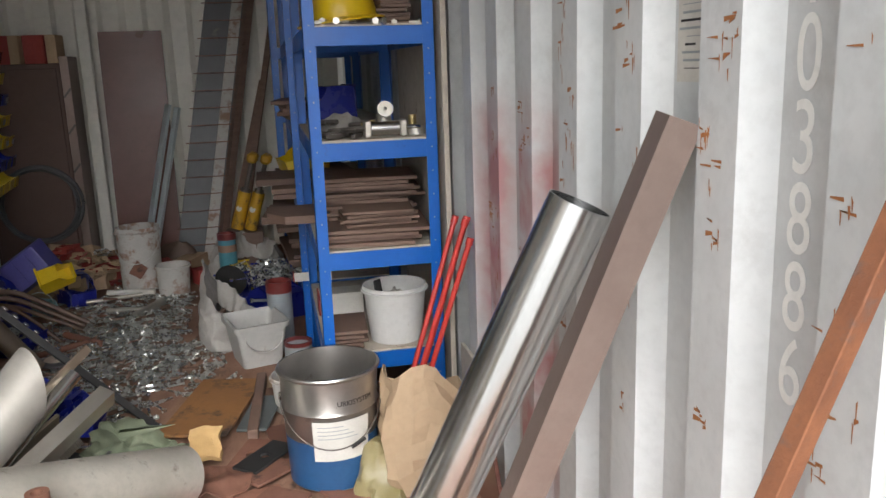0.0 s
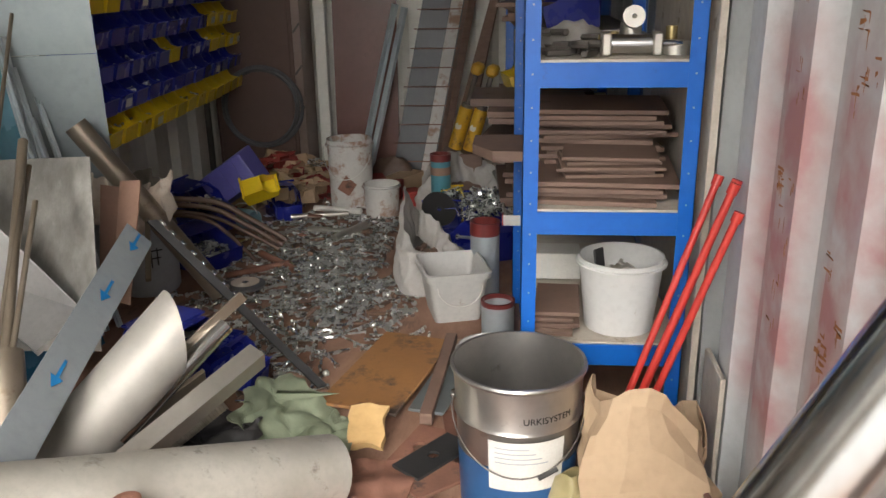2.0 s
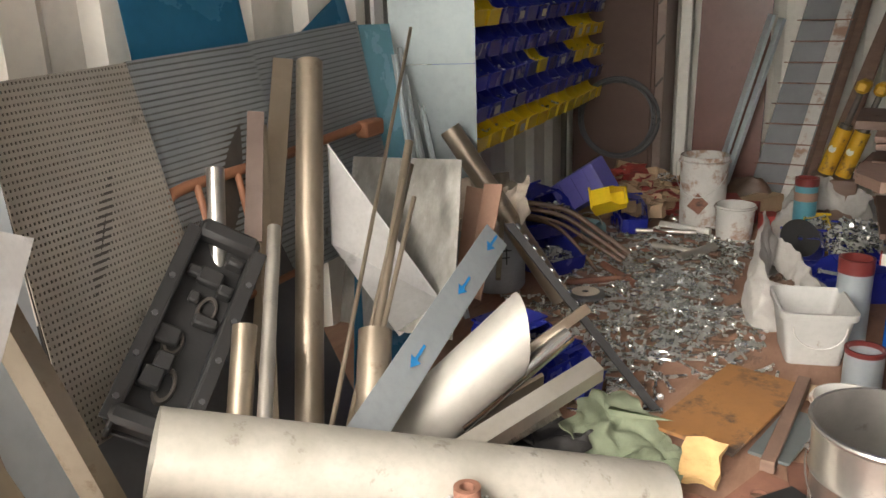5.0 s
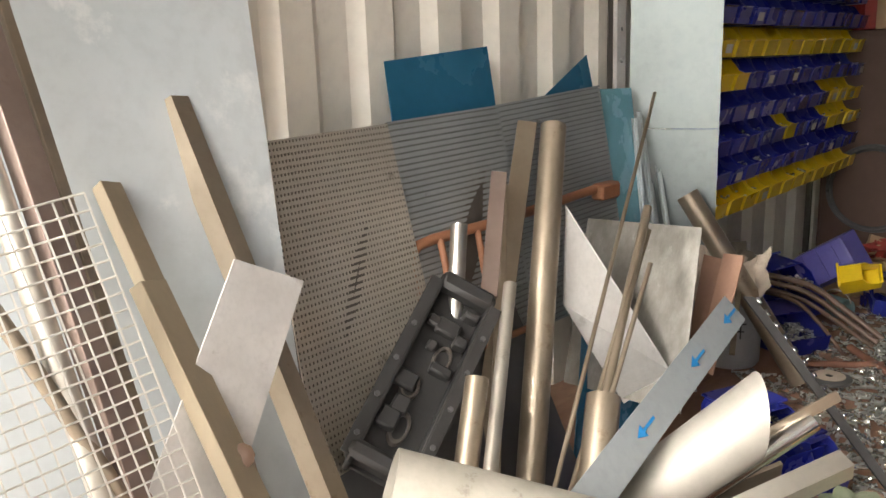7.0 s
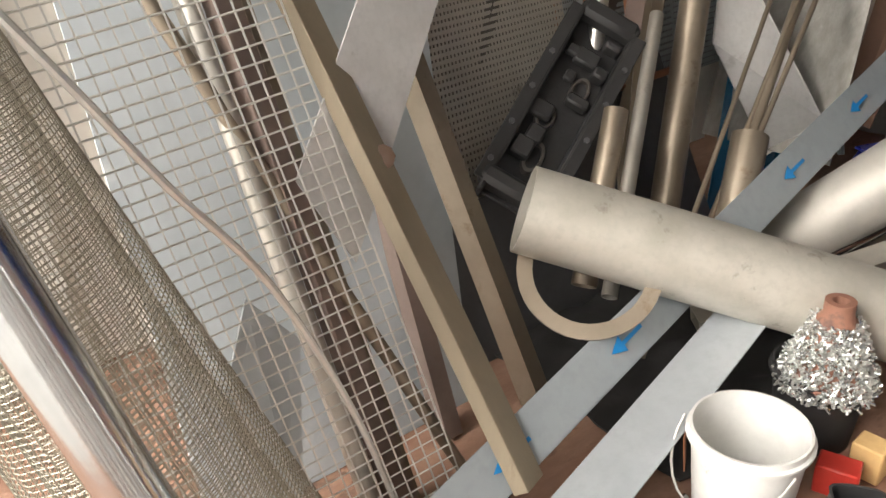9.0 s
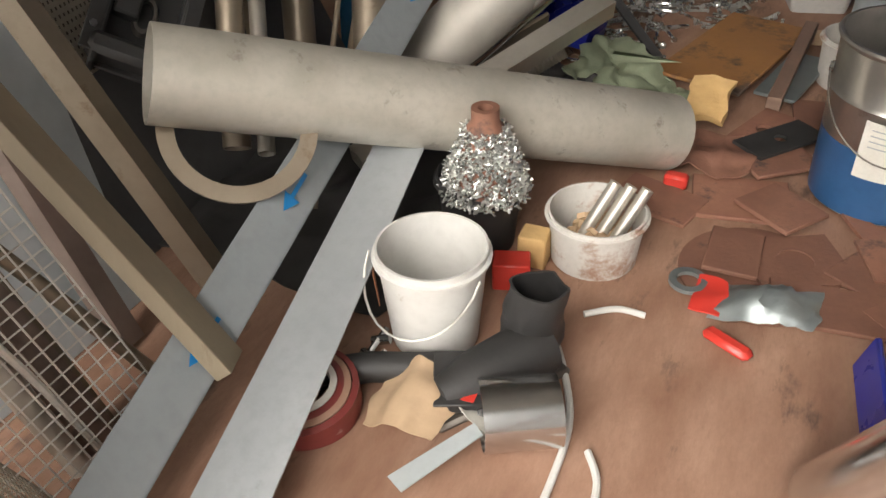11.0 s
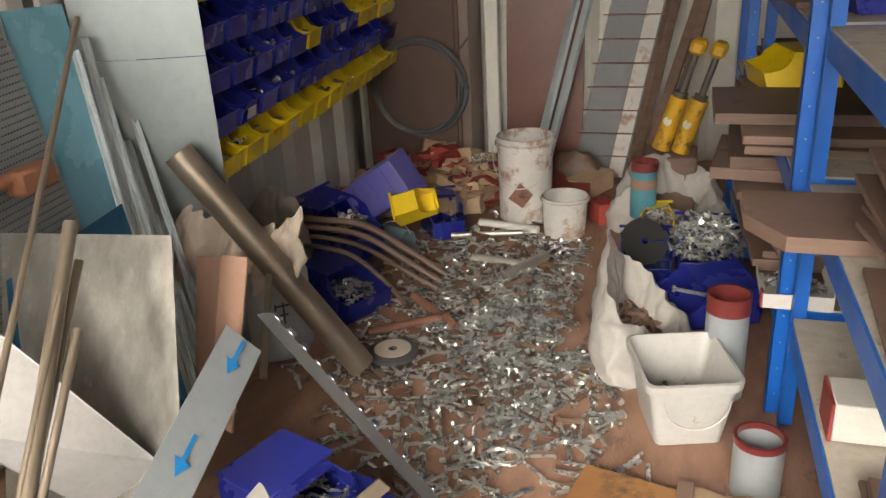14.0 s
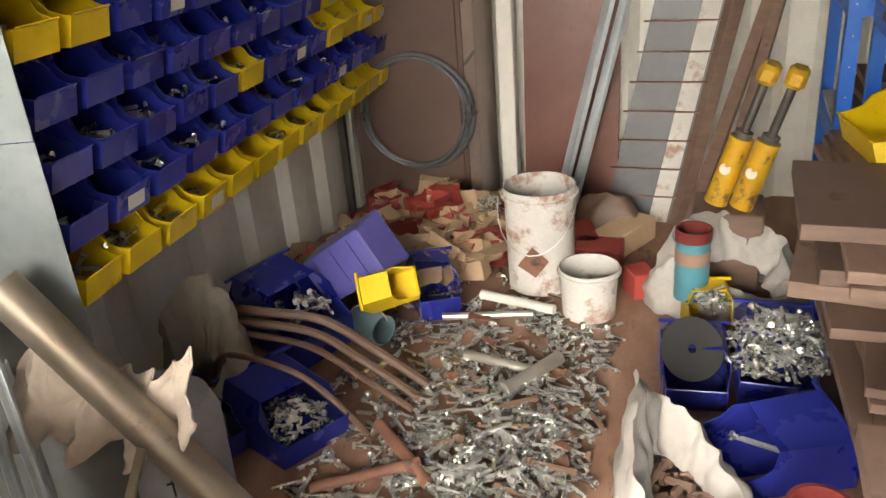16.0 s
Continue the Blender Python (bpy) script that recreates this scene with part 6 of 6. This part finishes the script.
plate(-0.06, 2.44, 0.09, 0.20, -38, 0.012, M_BLACK, 0.015, "black oval plate with a hole")
solo("plank", bar((-0.10, 2.62, 0.03), (-0.07, 3.14, 0.035), 0.035, 0.035, 0), M_WOOD, "narrow brown plank on the floor", "plank")
solo("card_scrap", thick(crumple(8, 6, lambda u, v: (-0.06 + 0.2 * u, 3.05 + 0.1 * v, 0.02), 0.012, 12), 0.002), M_CARD, "torn cardboard scrap on the floor", "scrap")
solo("paper_scrap", thick(crumple(5, 5, lambda u, v: (-0.03 + 0.07 * u, 2.35 + 0.06 * v, 0.024), 0.006, 20), 0.001), M_LABEL, "small white paper scrap on the floor", "scrap")
solo("green_rag", thick(crumple(34, 30, lambda u, v: (-0.60 + 0.32 * u, 2.76 - 0.26 * v - 0.12 * u, 0.045 + 0.035 * math.sin(5 * u + 2 * v)), 0.032, 13), 0.003), M_GREEN, "crumpled olive green rag", "rag", smooth=60)
solo("foam_block", thick(crumple(10, 10, lambda u, v: (-0.285 + 0.09 * u, 2.58 - 0.11 * v, 0.08 - 0.05 * v), 0.012, 14), 0.018), M_FOAM, "torn yellow foam piece on a rag", "foam")
solo("dark_rag", thick(crumple(16, 16, lambda u, v: (-0.72 + 0.2 * u, 2.62 - 0.2 * v, 0.05), 0.03, 12), 0.003), M_BLACK, "dark crumpled cloth under the tubes", "rag", smooth=60)
solo("dark_rag", thick(crumple(16, 16, lambda u, v: (-0.30 + 0.2 * u, 2.42 - 0.16 * v, 0.03), 0.02, 12), 0.003), M_DRUST, "brown crumpled cloth beside the pipe end", "rag", smooth=60)
solo("red_scrap", box(-0.24, 2.20, 0.02, 0.05, 0.03, 0.03, 0.005), M_RED, "small orange-red plastic piece", "scrap")
solo("red_board", moved(box(0, 0, 0.01, 0.2, 0.3, 0.02, 0.002), pose(-0.78, 2.50, 0.005, 0, 0, 30)), M_REDP, "dark red board under scrap", "board")
bucket("small_bucket", (0.065, 2.88, 0.0), 0.098, 0.13, M_DIRTY, "small stained white bucket behind the pail", False, scale_low=1.1)

# ---- the steel pail ----
pail = thing("steel_pail", (0.148, 2.33, 0.012), "tall steel pail, lower half blue, with a white label", "pail")
pm = Matrix.Translation((0.148, 2.33, 0.012))
R0, R1, PH = 0.128, 0.146, 0.35
def pr(z):
    return R0 + (R1 - R0) * z / PH
part("pail_body", moved(lathe([(0, 0.008), (R0, 0.0), (R0 + 0.003, 0.006), (pr(0.23), 0.23), (pr(0.235) + 0.005, 0.238), (pr(0.25), 0.246), (pr(0.335), 0.335), (R1 + 0.005, 0.34), (R1 + 0.007, 0.345), (R1 + 0.005, PH), (R1 - 0.002, PH), (pr(0.33) - 0.003, 0.33), (R0 - 0.003, 0.012), (0, 0.012)], 56), pm), M_PAIL, pail)
part("blue_band", moved(lathe([(pr(0.004) + 0.0032, 0.004), (pr(0.15) + 0.001, 0.15), (pr(0.15), 0.151), (pr(0.004), 0.006)], 56, True), pm), M_BLUEP, pail, "blue painted lower half")
def wrap(a0, a1, z0, z1, off):
    v, f, n = [], [], 14
    for i in range(n + 1):
        a = radians(a0 + (a1 - a0) * i / n)
        for z in (z0, z1):
            v.append(((pr(z) + off) * math.cos(a), (pr(z) + off) * math.sin(a), z))
    return v, [(2 * i, 2 * i + 2, 2 * i + 3, 2 * i + 1) for i in range(n)]
part("paper_label", moved(thick(wrap(-116, -46, 0.10, 0.222, 0.004), 0.0006), pm), M_LABEL, pail, "white paper label")
for k in range(4):
    part("print_line", moved(thick(wrap(-110, -80 + 6 * k, 0.205 - 0.012 * k, 0.2075 - 0.012 * k, 0.0048), 0.0003), pm), M_GREYP, pail)
part("handle", moved(sweep([(0.147 * math.cos(a), -0.02 - 0.130 * math.sin(a) ** 0.6, 0.27 - 0.13 * math.sin(a) ** 1.3) for a in np.linspace(math.pi, 0, 24)], 0.0018, 6), pm), M_DKSTEEL, pail, "thin wire handle")
part("grip", moved(rod((0.045, -0.150, 0.144), (0.085, -0.134, 0.160), 0.006, 10), pm), M_BLACK, pail, "black handle grip")
for a in (180, 0):
    part("ear", moved(lathe([(0, 0), (0.013, 0), (0.009, 0.008), (0, 0.008)], 14), pm @ Matrix.Translation((pr(0.27) * math.cos(radians(a)), pr(0.27) * math.sin(radians(a)) - 0.02, 0.27)) @ rot_to((math.cos(radians(a)), 0, 0))), M_CHROME, pail)


def lettering(word, size, m, material, parent, name="lettering", bend=0.0):
    cu = bpy.data.curves.new(name, "FONT")
    cu.body, cu.size, cu.align_x, cu.align_y, cu.extrude = word, size, "CENTER", "CENTER", 0.0004
    tmp = new("tmp", cu)
    me = bpy.data.meshes.new_from_object(tmp.evaluated_get(bpy.context.evaluated_depsgraph_get()))
    bpy.data.objects.remove(tmp)
    if bend:
        for p in me.vertices:
            a = p.co.x / bend
            p.co = Vector((bend * math.sin(a), p.co.y, (bend + p.co.z) * math.cos(a) - bend))
    me.transform(m)
    me.materials.clear()
    me.materials.append(material)
    ob = new(name, me)
    ob.parent = parent
    mi = Matrix()
    p = parent
    while p:
        mi, p = p.matrix_basis @ mi, p.parent
    ob.data.transform(mi.inverted())
    ob["label"] = "printed letters"
    return ob


LA = radians(-62)
lettering("URKISYSTEM", 0.021, pm @ Matrix.Translation(((pr(0.275) + 0.0008) * math.cos(LA), (pr(0.275) + 0.0008) * math.sin(LA), 0.272)) @ Matrix.Rotation(LA + math.pi / 2, 4, "Z") @ Matrix.Rotation(math.pi / 2, 4, "X"), M_INK, pail, bend=pr(0.275))

# paper bag, yellow bag, red rods, boards by the pail
def bagf(u, v):
    a = 2 * math.pi * u
    c, q = math.cos(a), math.sin(a)
    k = (abs(c) ** 5 + abs(q) ** 5) ** -0.2
    top = 0.30 + 0.06 * math.cos(a + 2.4) + 0.035 * math.sin(3 * a)
    w = 1 - 0.12 * v + 0.10 * math.sin(3.1 * v) - 0.25 * max(0, v - 0.7)
    return (0.42 + 0.132 * k * c * w, 2.175 + 0.090 * k * q * w + 0.07 * v, 0.004 + top * v)
solo("paper_bag", thick(crumple(22, 9, bagf, 0.030, 8.0, 3.3), 0.0015), M_BAG, "crumpled brown paper bag standing open", "paper bag", smooth=8)
def ybag(u, v):
    a = 2 * math.pi * u
    k = (1.15 - 0.9 * v) * (1 + 0.15 * math.sin(3 * a))
    return (0.285 + 0.078 * k * math.cos(a) - 0.02 * v, 2.15 + 0.065 * k * math.sin(a) + 0.06 * v, 0.003 + 0.15 * v)
solo("plastic_bag", thick(crumple(30, 14, ybag, 0.022, 13.0, 8.1), 0.001), M_SACK, "small yellowish translucent plastic bag", "bag", smooth=30)
for a, b in (((0.318, 2.36, 0.012), (0.588, 2.50, 0.742)), ((0.335, 2.35, 0.012), (0.590, 2.37, 0.755)), ((0.365, 2.35, 0.012), (0.597, 2.345, 0.70)), ((0.350, 2.38, 0.012), (0.600, 2.395, 0.757))):
    rr = thing("red_rod", a, "red painted steel rod leaning on the wall", "rod", "red rods")
    part("shaft", rod(a, b, 0.0085, 12), M_RED, rr)
    part("collar", rod(Vector(b).lerp(Vector(a), 0.03), b, 0.0115, 12), M_RED, rr)
solo("red_board", moved(box(0, 0, 0.10, 0.012, 0.16, 0.20, 0.002), pose(0.56, 2.02, 0.0, 0, -8, 10)), M_REDP, "dark red board offcut by the wall", "board")
wp = solo("white_pellets", heap(14, disc_region(0.36, 1.96, 0.02, 0.05, 0.02), 13, 0.012, 0.016, 0.008, 0.011), M_PLAST, "white plastic caps on the floor", "caps", kind="stuff")

# ---- steel sections leaning on the east wall ----
ct = thing("chrome_tube", (0.13, 1.47, 0), "wide polished steel tube with a scuffed side, leaning on the wall", "tube")
part("tube_body", pipe((0.135, 1.463, 0.024), (0.548, 1.342, 0.966), 0.0575, 0.003, 40), M_TUBE, ct)
solo("square_section", bar((0.200, 1.232, 0.022), (0.600, 1.098, 1.122), 0.052, 0.052, 14, wall=0.004), M_MAUVE, "brown square steel section leaning on the wall", "square tube")
solo("rusty_bar", bar((0.165, 0.680, 0.008), (0.61, 0.622, 1.2), 0.022, 0.022, 20), M_RUST, "orange rusty square bar leaning on the wall", "bar")

# wall marks: stencilled digits and a printed notice
for k, ch in enumerate("103886"):
    z = 1.300 - 0.098 * k
    ob = lettering(ch, 0.149, Matrix.Translation((XR + 0.0345, 0.888, z)) @ Matrix.Rotation(-math.pi / 2, 4, "Z") @ Matrix.Rotation(math.pi / 2, 4, "X") @ Matrix.Diagonal((0.66, 0.85, 1, 1)), M_DIGIT, None, "stencilled_digit")
    tagged(ob, "white stencilled digit on the container wall", "digit", "stencilled digits", "structure")
nt_ = thing("paper_notice", (XR + 0.03, 1.10, 1.18), "torn white printed notice stuck to the wall", "notice")
part("paper", slab([(XR + 0.0345, 1.200, 1.170), (XR + 0.0345, 1.111, 1.170), (XR + 0.0345, 1.111, 1.42), (XR + 0.0345, 1.200, 1.42)], 0.0008), M_LABEL, nt_)
ri = random.Random(3)
for k in range(20):
    w = ri.uniform(0.03, 0.08)
    part("text_line", box(XR + 0.0333, 1.155 + ri.uniform(-0.01, 0.01) * (w < 0.06), 1.19 + 0.0115 * k, 0.0006, w, 0.0035 if k % 4 else 0.0014), M_GREYP if k % 3 else M_INK, nt_)
for k in range(60):
    y, z = ri.choice((0.746, 1.024, 1.302, 1.58, 1.858, 2.136)) + ri.uniform(-0.035, 0.035), ri.uniform(0.5, 1.32)
    g = []
    for _ in range(ri.randint(2, 7)):
        a, b = y + ri.uniform(-0.015, 0.015), z + ri.uniform(-0.02, 0.02)
        L, up = ri.uniform(0.006, 0.03), ri.random() < 0.55
        t = ri.uniform(0.0015, 0.004)
        dx = -0.0006 - 0.0002 * len(g)
        g.append(slab([(XR + dx, a, b), (XR + dx, a + (t if up else L), b + ri.uniform(-0.006, 0.006)), (XR + dx, a + (t * 0.4 if up else L), b + (-L if up else t)), (XR + dx, a + t * 0.2, b + (-L * 0.9 if up else t * 1.4))], 0.0004))
    tagged(new("rust_mark", mesh_of("rust_mark", g, M_RUSTO)), "rusty scratches on the container wall", "mark", "rust marks", "structure")
